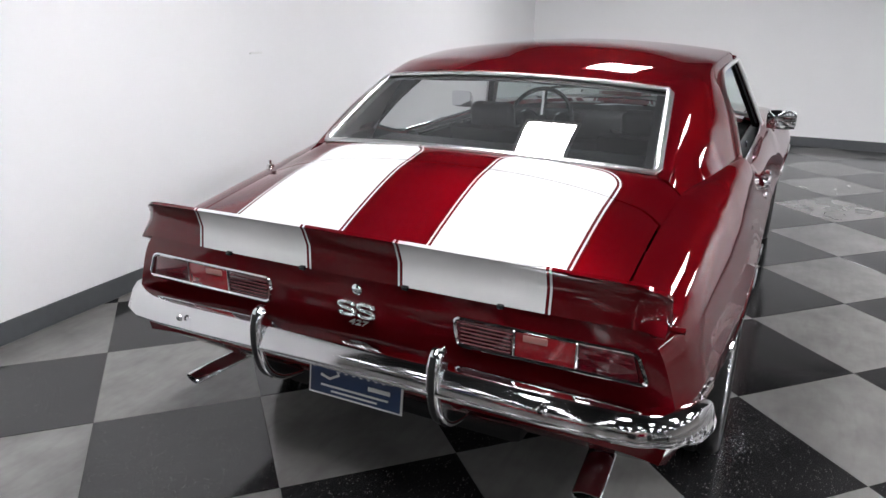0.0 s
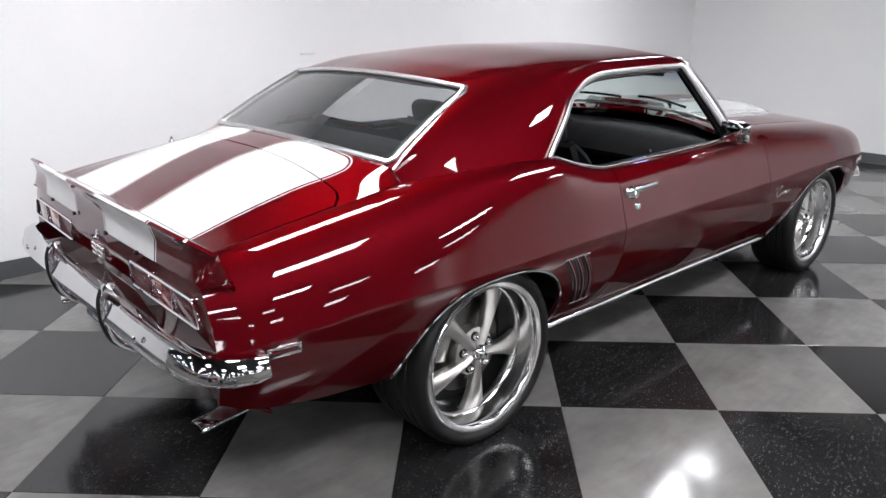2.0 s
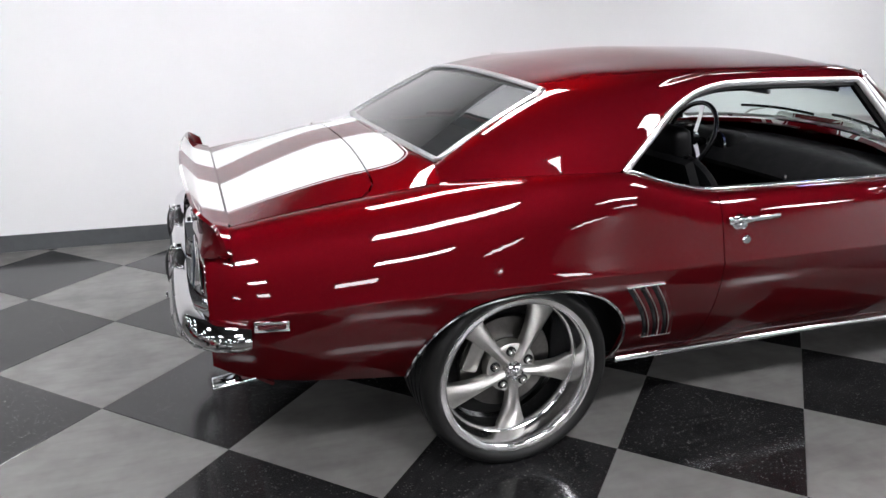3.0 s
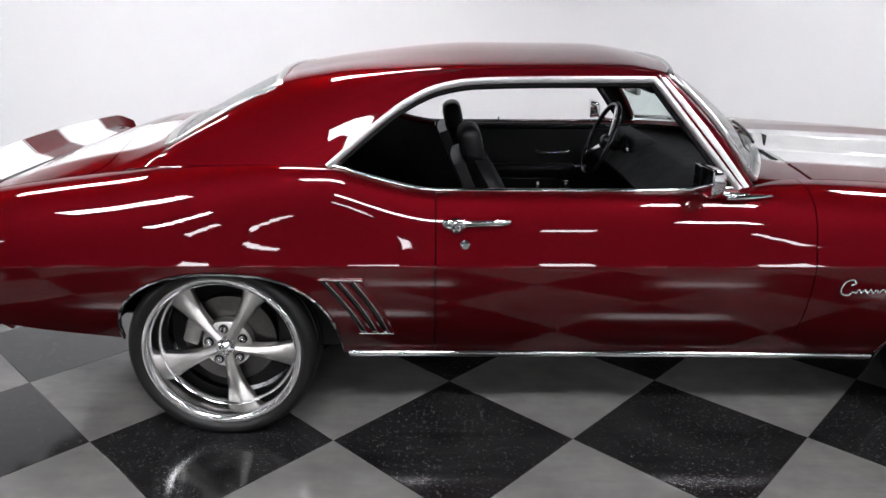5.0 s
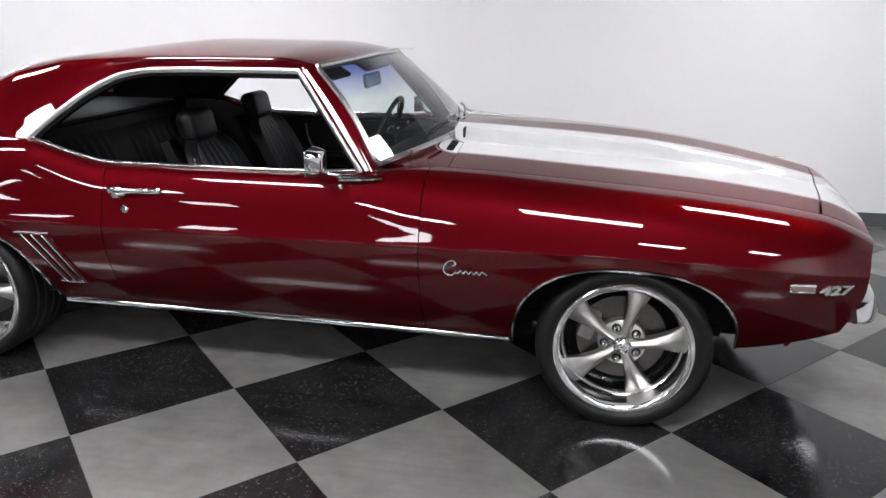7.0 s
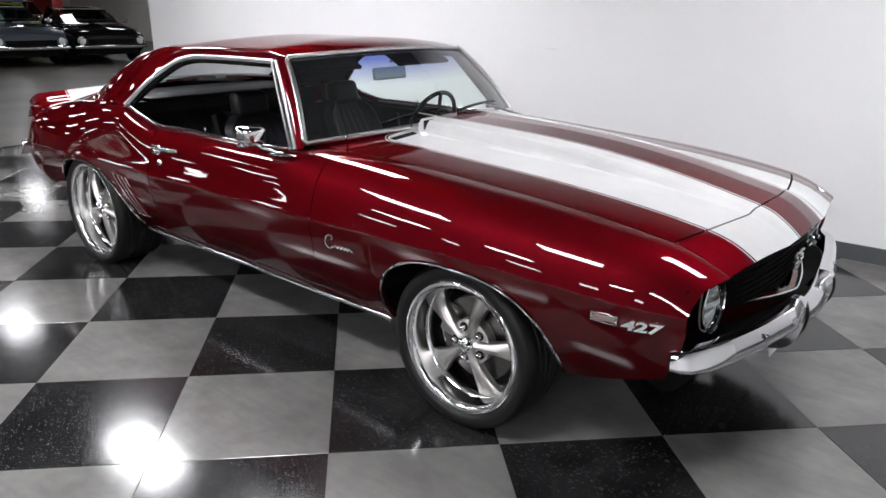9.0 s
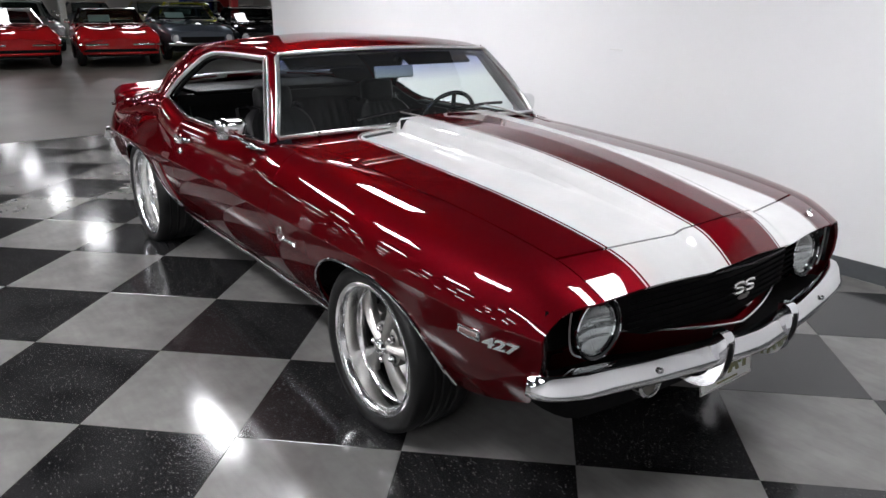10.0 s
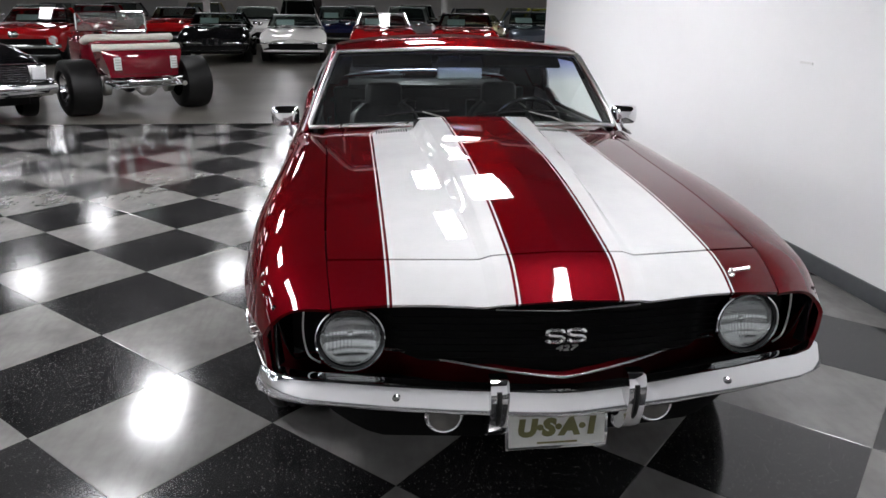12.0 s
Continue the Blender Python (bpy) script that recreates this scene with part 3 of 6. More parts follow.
# front pillars between windscreen and door glass
FRONT_TOP, FRONT_LOW = (0.115, 0.657, 1.250), (0.395, 0.797, 0.900)


def pillar(u, v, s):
    a = windscreen(u, np.ones_like(u))
    low, top = np.array(FRONT_LOW), np.array(FRONT_TOP)
    b = [low[c] + (top[c] - low[c]) * u for c in range(3)]
    h = 0.014 * np.sin(np.pi * v)
    return a[0] + (b[0] - a[0]) * v + h * 0.6, s * (a[1] + (b[1] - a[1]) * v + h), a[2] + (b[2] - a[2]) * v


for s in (-1, 1):
    post = part("front_pillar", sheet(lambda u, v: pillar(u, v, s), np.linspace(-0.02, 1.03, 14), np.linspace(0, 1, 7), (0.5, s, 0)), PAINT, car)
    for lo, hi in ((0.60, 0.82),):
        part("pillar_cover", sheet(lambda u, v: tuple(np.array(pillar(u, v, s)) + np.array((-0.012, -s * 0.018, -0.004))[:, None, None]), np.linspace(-0.02, 1.0, 14), np.linspace(0.02, 0.98, 6), (-0.5, -s, 0), lip=0), VINYL, post)
        part("pillar_moulding", sheet(lambda u, v: tuple(np.array(pillar(u, v, s)) + np.array((0.003, s * 0.006, 0.002))[:, None, None]), np.linspace(0.0, 1.0, 14), np.linspace(lo, hi, 6), (0.5, s, 0), lip=0.008), STAINLESS, post)
    # chrome round the side window opening
    xs = np.r_[np.linspace(-0.99, -0.5, 16), np.linspace(-0.45, 0.115, 12)]
    top = np.stack([xs, s * (tw(xs) + 0.008), tz(xs)], 1)
    down = np.array([FRONT_TOP, FRONT_LOW]) * (1, s, 1)
    down = np.stack([down[0] + (down[1] - down[0]) * k for k in np.linspace(0.06, 1, 8)]) + (0, s * 0.008, 0)
    rail = part("window_trim", tube(np.concatenate([top, down]), 0.007, 0.012, 8), STAINLESS, roof_ob, "chrome window surround")
    xb = np.linspace(-0.985, 0.40, 36)
    part("belt_trim", tube(np.stack([xb, s * (wt(xb) + 0.002), zt(xb) + 0.004], 1), 0.006, 0.007, 8), CHROME, car)
    # black rubber channel inside the opening
    inner = np.concatenate([top, down]) + (0, 0, 0)
    inner = inner * (1, 0.965, 1) + (0.0, 0, -0.016)
    part("window_seal", tube(inner, 0.016, 0.016, 6), GLOSS_BLACK, roof_ob)

# ---- hood, cowl, nose, deck
hood_c = cur((0.40, 0.955), (0.65, 0.950), (1.14, 0.925), (1.61, 0.894), (1.9, 0.864), (2.10, 0.834), (2.18, 0.817), (2.25, 0.782), (2.31, 0.738))
rise = cur((0.6, 0.056), (1.1, 0.054), (1.4, 0.052), (1.64, 0.043), (1.85, 0.030), (2.06, 0.015), (2.15, 0.010), (2.30, 0.004))


def hood_edge_x(w):
    """The gap between hood and nose panel."""
    return 2.165 - 0.078 * w - 0.145 * w * w


def hood_z(x, w):
    e = np.minimum(wt(x), 0.69)
    q = np.clip(w / e, 0, 1.3)
    z = hood_c(x) - (hood_c(x) - zt(x)) * q ** 2.2
    half = 0.30 - 0.07 * np.clip((x - 0.7) / 1.3, 0, 1)
    t = np.clip((half - w) / 0.045, 0, 1)
    z = z + rise(x) * t * t * (3 - 2 * t)
    t = np.clip(1 - w / half, 0, 1)
    return z + 0.020 * t * np.clip((x - 0.7) / 0.5, 0, 1)


HV = np.unique(np.r_[np.linspace(-1, 1, 41), np.linspace(-0.47, 0.47, 40)])


def hood(u, v):
    y = v * 0.682
    w = np.abs(y)
    over = np.clip((0.31 - w) / 0.03, 0, 1)
    back = 0.705 - 0.048 * over * over * (3 - 2 * over)
    x = back + u * (hood_edge_x(w) - back)
    y = v * (np.minimum(wt(x), 0.69) - 0.006)
    return x, y, hood_z(x, np.abs(y))


hood_ob = part("hood", sheet(hood, np.linspace(0, 1, 40), HV, (0, 0, 1), lip=0.025), PAINT_HOOD, car, "red cowl hood with twin white stripes")


def nose(u, v):
    y = v * 0.67
    w = np.abs(y)
    a = hood_edge_x(w) + 0.006
    x = a + u * (nose_x(w) - a)
    y = v * (wt(x) - 0.003)
    z = hood_z(x, np.abs(y)) - (0.010 + 0.018 * np.abs(v) ** 2) * u ** 2
    return x, y, z


nose_ob = part("nose_panel", sheet(nose, np.linspace(0, 1, 12), HV, (0, 0, 1), lip=0.012), PAINT_HOOD, car, "red nose panel crossed by white stripes")


def cowl(u, v):
    w = np.abs(v) * 0.70
    xa, za = shield_low(np.minimum(w * 1.08, 0.775))
    x = xa - 0.02 + u * (0.70 - xa + 0.02)
    z0 = hood_c(0.7) - (hood_c(0.7) - zt(0.7)) * (w / 0.69) ** 2.2
    return x, np.sign(v) * w, (1 - u) * (za - 0.006) + u * (z0 - 0.004)


cowl_ob = part("cowl_panel", sheet(cowl, np.linspace(0, 1, 8), np.linspace(-1, 1, 41), (0, 0, 1), lip=0.02), PAINT_HOOD, car)
for s in (-1, 1):
    for k in range(13):
        y = s * (0.315 + 0.0115 * k)
        part("louvre", box(0.668, y, 0.9436 - 0.0717 * (abs(y) - 0.33), 0.030, 0.0050, 0.006, 0.001, 1, Matrix.Rotation(radians(10), 4, "Y")), GLOSS_BLACK, cowl_ob)
# dark mouth at the rear of the raised hood
part("scoop_mouth", box(0.700, 0, 0.972, 0.012, 0.57, 0.058, 0.006), GLOSS_BLACK, hood_ob)


deck_c = cur((-2.33, 0.826), (-2.25, 0.848), (-2.1, 0.910), (-1.95, 0.967), (-1.85, 0.996), (-1.7, 1.018), (-1.55, 1.03))


def deck_z(x, w):
    e = np.minimum(wt(x), 0.70)
    return deck_c(x) - (deck_c(x) - zt(x)) * np.clip(w / e, 0, 1.2) ** 2.6


def lid(u, v):
    w = np.abs(v)
    c = np.clip((w - 0.88) / 0.12, 0, 1)
    x1 = -1.795 - 0.05 * c ** 2
    x = -2.305 + u * (x1 + 2.305)
    y = v * (wt(x) - 0.006)
    return x, y, deck_z(x, np.abs(y))


lid_ob = part("trunk_lid", sheet(lid, np.linspace(0, 1, 26), np.linspace(-1, 1, 49), (0, 0, 1), lip=0.025), PAINT_DECK, car, "red trunk lid with twin white stripes")


def tulip(u, v):
    w = np.abs(v)
    c = np.clip((w - 0.88) / 0.12, 0, 1)
    xa = -1.789 - 0.05 * c ** 2
    out = np.clip((w * 0.70 - 0.620) / 0.08, 0, 1)
    xb, zb = glass_low(w * 0.70)
    xb, zb = xb - 0.012 * out, zb - 0.055 * out
    x = xa + u * (xb - xa)
    y = v * ((1 - u) * wt(x) + u * 0.70)
    z = deck_z(x, np.abs(y))
    return x, y, z + u ** 2 * (zb - 0.003 - z)


part("rear_deck_panel", sheet(tulip, np.linspace(0, 1, 14), np.linspace(-1, 1, 49), (0, 0, 1), lip=0.02), PAINT_DECK, car)

# ---- tail
def tail(u, v):
    w, z = side(np.full_like(u, -2.32), v)
    g = 1 - np.abs(u) ** 8
    lean = 0.035 * np.clip((0.735 - z) / 0.25, 0, 1)
    return -2.32 - 0.012 * g + lean * g, u * w, z


tail_ob = part("tail_panel", sheet(tail, np.sin(np.linspace(-1, 1, 45) * math.pi / 2), VS, (-1, 0, 0), lip=0.01), PAINT, car)


def valance(u, v):
    w = float(side(np.array(-2.30), np.array(0.0))[0]) - 0.01
    g = 1 - np.abs(u) ** 6
    return -2.272 - 0.012 * g + 0.12 * v ** 1.5, u * (w - 0.03 * v), 0.48 - 0.12 * v


part("rear_valance", sheet(valance, np.sin(np.linspace(-1, 1, 31) * math.pi / 2), np.linspace(0, 1, 8), (-1, 0, -0.2), lip=0.01), PAINT, car)

# spoiler: a lip that curls up from the trunk lid
sy = np.unique(np.r_[np.linspace(-0.80, -0.64, 14), np.linspace(-0.64, 0.64, 31), np.linspace(0.64, 0.80, 14), -0.803, 0.803])


def quarter_top(w):
    v = np.linspace(0.4, 1, 120)
    a, b = side(np.full(120, -2.24), v)
    return np.interp(w, a[::-1], b[::-1])


def spoiler(u, v):
    """u: 0 front foot, over the tip, to 1 at the back foot; v: across."""
    y = v
    w = np.abs(y)
    e = np.clip((w - 0.715) / 0.085, 0, 1) ** 2
    foot = np.where(w < 0.68, deck_z(np.full_like(w, -2.248), np.minimum(w, 0.68)), np.maximum(quarter_top(w), 0.79)) + 0.002
    tip_x = -2.368 + 0.032 * (w / 0.72) ** 2 + 0.045 * e
    tip_z = 0.935 - 0.018 * (w / 0.72) ** 2 - 0.034 * e
    end = w > 0.801
    tip_x, tip_z = np.where(end, -2.26, tip_x), np.where(end, foot + 0.004, tip_z)
    back_z = np.where(end, foot - 0.004, 0.805 - 0.012 * e)
    back_x = np.where(end, -2.26, -2.346 + 0.020 * (w / 0.8) ** 4)
    px = [np.full_like(w, -2.245), -2.312 + 0.02 * e, tip_x + 0.006, tip_x - 0.003, tip_x + 0.004, 0.5 * (tip_x + back_x) + 0.012, back_x]
    pz = [foot + 0.006, foot + 0.30 * (tip_z - foot) + 0.002, tip_z - 0.001, tip_z - 0.006, tip_z - 0.016, 0.5 * (tip_z + back_z), back_z]
    k = np.clip((u * 6).astype(int), 0, 5)
    q = u * 6 - k
    X, Z = np.stack(px), np.stack(pz)
    pick = lambda A, i: np.take_along_axis(A, i[None], 0)[0]
    return pick(X, k) * (1 - q) + pick(X, k + 1) * q, y, pick(Z, k) * (1 - q) + pick(Z, k + 1) * q


spoiler_ob = part("spoiler", sheet(spoiler, np.array([0, 0.5, 1, 1.4, 1.8, 2, 2.5, 3, 3.5, 4, 4.5, 5, 5.5, 6]) / 6.0001, sy, (-0.4, 0, 1), lip=0.03, angle=50), PAINT_DECK, car, "ducktail spoiler crossed by white stripes")
part("seam", tube([(-2.243, y, float(deck_z(np.array(-2.243), np.array(abs(y)))) + 0.002) for y in np.linspace(-0.67, 0.67, 31)], 0.006, 0.004, 6), GLOSS_BLACK, spoiler_ob, "dark gap in front of the spoiler")
for s in (-1, 1):
    for y in (0.16, 0.42):
        part("bolt", box(-2.352, s * y, 0.806, 0.012, 0.018, 0.012, 0.003), GLOSS_BLACK, spoiler_ob)

LENS = plain("dark red lamp lens", (0.055, 0.002, 0.005), 0.10, 0.0, 0.15, 40.0, coat=1.0)
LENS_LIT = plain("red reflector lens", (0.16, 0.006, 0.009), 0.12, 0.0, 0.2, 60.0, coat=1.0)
REVERSE = plain("clear reversing lens", (0.24, 0.10, 0.09), 0.12, 0.0, 0.1, 60.0, coat=1.0)
RIB = plain("dull red lens rib", (0.045, 0.004, 0.006), 0.6, 0.0, 0.1, 40.0)
TX = -2.3305


def framed(pts, r):
    """Points of a closed outline with rounded corners of radius r."""
    out = []
    m = len(pts)
    for i in range(m):
        p, a, b = (np.array(pts[k % m], float) for k in (i, i - 1, i + 1))
        da, db = (a - p) / np.linalg.norm(a - p), (b - p) / np.linalg.norm(b - p)
        for t in np.linspace(0, 1, 5):
            out.append((1 - t) ** 2 * (p + r * da) + 2 * t * (1 - t) * p + t * t * (p + r * db))
    return out


for s in (-1, 1):
    ring = framed([(0.290, 0.744), (0.745, 0.748), (0.775, 0.674), (0.300, 0.670)], 0.018)
    lamp = part("tail_lamp", tube([(TX - 0.001, s * y, z) for y, z in ring], 0.0055, 0.0055, 6, True, up=(1, 0, 0)), CHROME, car, "three-part red tail lamp in a thin chrome frame")
    for k in range(3):
        y0, y1 = 0.295 + 0.156 * k, 0.295 + 0.156 * (k + 1)
        low = lambda y: 0.6705 + (y - 0.300) * 0.0085 + 0.003
        hi = lambda y: 0.744 + (y - 0.288) * 0.008 - 0.002
        y1 = min(y1, 0.758) if k == 2 else y1
        shape = [(s * (y0 + 0.003), low(y0)), (s * (y1 - 0.003), low(y1)), (s * (y1 - 0.003 - (0.018 if k == 2 else 0)), hi(y1)), (s * (y0 + 0.003), hi(y0))]
        lens = prism(shape, 0.008, 0.002)
        bmesh.ops.transform(lens, matrix=Matrix(((0, 0, -1, TX + 0.006), (1, 0, 0, 0), (0, 1, 0, 0), (0, 0, 0, 1))), verts=lens.verts)
        part("lens", lens, LENS_LIT if k == 1 else LENS, lamp)
        if k < 2:
            part("divider", box(TX - 0.002, s * y1, (low(y1) + hi(y1)) / 2, 0.008, 0.006, hi(y1) - low(y1), 0.002, 1), CHROME, lamp)
    part("reversing_lens", box(TX - 0.003, s * 0.505, 0.728, 0.006, 0.062, 0.018, 0.003), REVERSE, lamp)
    for k in range(6):
        part("rib", box(TX - 0.003, s * 0.375, 0.680 + 0.0102 * k, 0.005, 0.135, 0.0025, 0.001, 1), RIB, lamp)


def ess(size, depth):
    """A plain S-shaped bar, as flat metal."""
    a = [(0.42, 0.28), (0.36, 0.44), (0.2, 0.5), (-0.2, 0.5), (-0.40, 0.42), (-0.42, 0.2), (-0.3, 0.06), (0.3, -0.06), (0.42, -0.2), (0.40, -0.42), (0.2, -0.5), (-0.2, -0.5), (-0.36, -0.44), (-0.42, -0.28)]
    return tube([(x * size, y * size, 0) for x, y in a], size * 0.145, depth, 6, False, up=(0, 0, 1))


def on_face(x, y, z, facing):
    """Pose for flat lettering: facing 1 looks towards +x, -1 towards -x."""
    return pose(x, y, z, 90, 0, 90 * facing)


def badge(x, z, facing, tilt=0):
    base = on_face(x, 0, z, facing) @ pose(0, 0, 0, tilt)
    bd = part("emblem", ess(0.036, 0.006), EMBLEM, car, "bright double-S emblem with the number below", base @ pose(-0.030, 0, 0) @ Matrix.Diagonal((1.5, 1, 1, 1)))
    part("emblem_bar", ess(0.036, 0.006), EMBLEM, bd, "", pose(0.040, 0, 0))
    part("number", letters("427", 0.022, 0.003, 0.2, 1.2), SATIN, bd, "", pose(0.022, -0.038, 0))
    return bd


badge(-2.336, 0.708, -1)
badge(2.272, 0.640, 1)

lock = part("trunk_lock", lathe([(0, 0.010), (0.010, 0.010), (0.016, 0.006), (0.017, 0)], 20), CHROME, car, "", pose(-2.326, 0, 0.764, 90, 0, -90))

# ---- bumpers
def bumper(line, drop, name, label):
    """A chrome blade along line (x, y, z rows) with a folded face."""
    P = np.array(line, float)
    T = np.gradient(P, axis=0)
    T /= np.linalg.norm(T, axis=1, keepdims=True)
    out = np.stack([-T[:, 1], T[:, 0], 0 * T[:, 0]], 1)
    if (out[len(out) // 2] * P[len(P) // 2])[0] < 0:
        out = -out
    prof = [(-0.030, 0.047), (-0.006, 0.047), (0.004, 0.044), (0.009, 0.037), (0.018, 0.006), (0.028, -0.026), (0.028, -0.033), (0.022, -0.041), (0.008, -0.047), (-0.030, -0.045)]
    verts, faces, n = [], [], len(prof)
    for k in range(len(P)):
        end = min(k, len(P) - 1 - k)
        g = 1.0 if end > 2 else (0.74, 0.90, 0.98)[end]
        for o, h in prof:
            verts.append(P[k] + out[k] * o * g + np.array((0, 0, h * g * drop)))
    for k in range(len(P) - 1):
        for j in range(n - 1):
            faces.append((k * n + j, k * n + j + 1, (k + 1) * n + j + 1, (k + 1) * n + j))
    faces += [tuple(range(n)), tuple((len(P) - 1) * n + j for j in range(n))[::-1]]
    bm = bmesh.new()
    bm.from_mesh(mesh_from(verts, faces))
    bmesh.ops.recalc_face_normals(bm, faces=bm.faces)
    return part(name, bm, CHROME, car, label)


def mirror_y(rows):
    return [(x, -y, z) for x, y, z in rows[::-1]] + list(rows)


rear_line = mirror_y([(-2.405, 0.0, 0.598), (-2.405, 0.25, 0.598), (-2.404, 0.5, 0.596), (-2.398, 0.66, 0.594), (-2.383, 0.765, 0.590), (-2.350, 0.834, 0.586), (-2.298, 0.878, 0.582), (-2.245, 0.897, 0.580), (-2.212, 0.902, 0.580)])
rear_line.pop(len(rear_line) // 2)
rear_bumper = bumper(rear_line, 0.86, "rear_bumper", "curved chrome rear bumper with two guards")
front_line = mirror_y([(2.347, 0.03, 0.478), (2.342, 0.10, 0.480), (2.322, 0.30, 0.487), (2.291, 0.50, 0.494), (2.262, 0.64, 0.499), (2.247, 0.71, 0.500), (2.222, 0.765, 0.500), (2.197, 0.803, 0.500), (2.172, 0.826, 0.499), (2.150, 0.838, 0.498)])
front_bumper = bumper(front_line, 0.82, "front_bumper", "slim V-shaped chrome front bumper with two guards")
for s in (-1, 1):
    # rear guards: loops that hang below the blade
    loop = [(-2.385, 0.674), (-2.410, 0.670), (-2.424, 0.627), (-2.422, 0.558), (-2.397, 0.491), (-2.338, 0.441), (-2.25, 0.418)]
    g = part("bumper_guard", tube([(x, s * 0.278, z) for x, z in flowing(loop)], 0.019, 0.012, 10, up=(1, 0, 0.2)), CHROME, rear_bumper, "chrome bumper guard with a black rubber face")
    part("rubber_strip", tube([(x - 0.012, s * 0.278, z) for x, z in flowing(loop[1:6])], 0.009, 0.006, 8, up=(1, 0, 0.2)), RUBBER, rear_bumper)
    web = flowing([(-2.385, 0.668), (-2.405, 0.664), (-2.416, 0.625), (-2.414, 0.56), (-2.390, 0.495), (-2.335, 0.448), (-2.25, 0.424), (-2.245, 0.446), (-2.320, 0.474), (-2.358, 0.515), (-2.372, 0.57), (-2.372, 0.635)], 3)
    bm = prism([(x, z) for x, z in web], 0.034, 0.005)
    bmesh.ops.transform(bm, matrix=Matrix(((1, 0, 0, 0), (0, 0, 1, s * 0.278 - 0.017), (0, 1, 0, 0), (0, 0, 0, 1))), verts=bm.verts)
    part("guard_web", bm, CHROME, rear_bumper)
    loop = [(2.318, 0.548), (2.348, 0.546), (2.368, 0.530), (2.374, 0.49), (2.364, 0.44), (2.338, 0.405), (2.29, 0.385), (2.22, 0.395)]
    web = flowing([(2.316, 0.558), (2.350, 0.556), (2.367, 0.533), (2.372, 0.49), (2.361, 0.428), (2.336, 0.380), (2.28, 0.354), (2.20, 0.358), (2.20, 0.378), (2.27, 0.380), (2.312, 0.410), (2.325, 0.46), (2.318, 0.52)], 3)
    bm = prism([(x, z) for x, z in web], 0.054, 0.012)
    bmesh.ops.transform(bm, matrix=Matrix(((1, 0, 0, 0), (0, 0, 1, s * 0.190 - 0.033), (0, 1, 0, 0), (0, 0, 0, 1))), verts=bm.verts)
    part("bumper_guard", bm, CHROME, front_bumper)
    part("rubber_strip", tube([(x + 0.001, s * 0.190 - 0.010, z) for x, z in flowing(loop[2:6])], 0.007, 0.005, 8, up=(1, 0, 0.2)), RUBBER, front_bumper)
    for bx, by, bz, bob in ((-2.432, 0.56, 0.606, rear_bumper), (2.318, 0.47, 0.500, front_bumper)):
        part("bolt", lathe([(0, 0.006), (0.008, 0.005), (0.011, 0)], 14), CHROME, bob, "", pose(bx, s * by, bz, 0, 90 if bx > 0 else -90, 0))

# ---- front face
GRILLE = plain("black grille plastic", (0.004, 0.004, 0.004), 0.75, 0.0, 0.2, 60.0)


GRILLE.node_tree.nodes["Principled BSDF"].inputs["Specular IOR Level"].default_value = 0.12


def grille_low(w):
    """Lower edge of the front opening: a V in the middle that rises to the fenders."""
    return 0.511 + 0.042 * np.clip(w / 0.47, 0, 1) ** 0.95 - 0.022 * np.clip((w - 0.58) / 0.08, 0, 1) + 0.16 * np.clip((w - 0.735) / 0.055, 0, 1) ** 2


def chin_x(w):
    return nose_x(w) - 0.030 - 0.095 * np.clip(w / 0.46, 0, 1) ** 1.5 * (1 - np.clip((w - 0.70) / 0.10, 0, 1))


def grille_back(u, v):
    y = u * 0.790
    w = np.abs(y)
    x = nose_x(w) - 0.075 - 0.06 * np.clip((w - 0.40) / 0.08, 0, 1)
    lo = grille_low(w)
    return x, y, lo + v * (0.735 - lo)


grille = part("grille", sheet(grille_back, np.linspace(-1, 1, 41), np.linspace(0, 1, 8), (1, 0, 0), lip=0), GRILLE, car, "recessed black grille behind the headlamps")
for k in range(8):
    z = 0.556 + 0.021 * k
    ys = np.linspace(-0.474, 0.474, 25)
    keep = ys[grille_low(np.abs(ys)) < z - 0.008]
    part("grille_bar", tube([(nose_x(abs(y)) - 0.068, y, z) for y in keep], 0.005, 0.0016, 6), GRILLE, grille)
for s in (-1, 1):
    ys = np.linspace(0.0, 0.49, 14)
    part("grille_trim", tube([(float(chin_x(y)) + 0.012, s * y, float(grille_low(y)) + 0.006) for y in ys], 0.0045, 0.0040, 6), EMBLEM, grille)
    ys = np.linspace(0.0, 0.20, 8)
    part("grille_trim", tube([(float(nose_x(y)) - 0.010, s * y, 0.724 + 0.006 * y / 0.2) for y in ys], 0.004, 0.003, 6), CHROME, grille)
    rim = flowing([(0.712, 0.700), (0.716, 0.650), (0.712, 0.600), (0.700, 0.566), (0.672, 0.549)], 4)
    part("grille_trim", tube([(float(nose_x(y)) - 0.040, s * y, z) for y, z in rim], 0.0028, 0.0028, 6, up=(1, 0, 0)), SATIN, grille)
    edge = np.linspace(0.66, 0.785, 10)
    part("grille_trim", tube([(float(chin_x(y)) + 0.004, s * y, float(grille_low(y)) + 0.001) for y in edge], 0.0025, 0.0025, 6), GLOSS_BLACK, grille)


def chin(u, v):
    """Red panel between grille and bumper."""
    y = u * 0.805
    w = np.abs(y)
    top = grille_low(w)
    x = chin_x(w) - 0.030 * v
    return x, y, top + v * (0.425 - top)


part("chin_panel", sheet(chin, np.linspace(-1, 1, 85), np.linspace(0, 1, 6), (1, 0, 0), lip=0.02), PAINT, car)


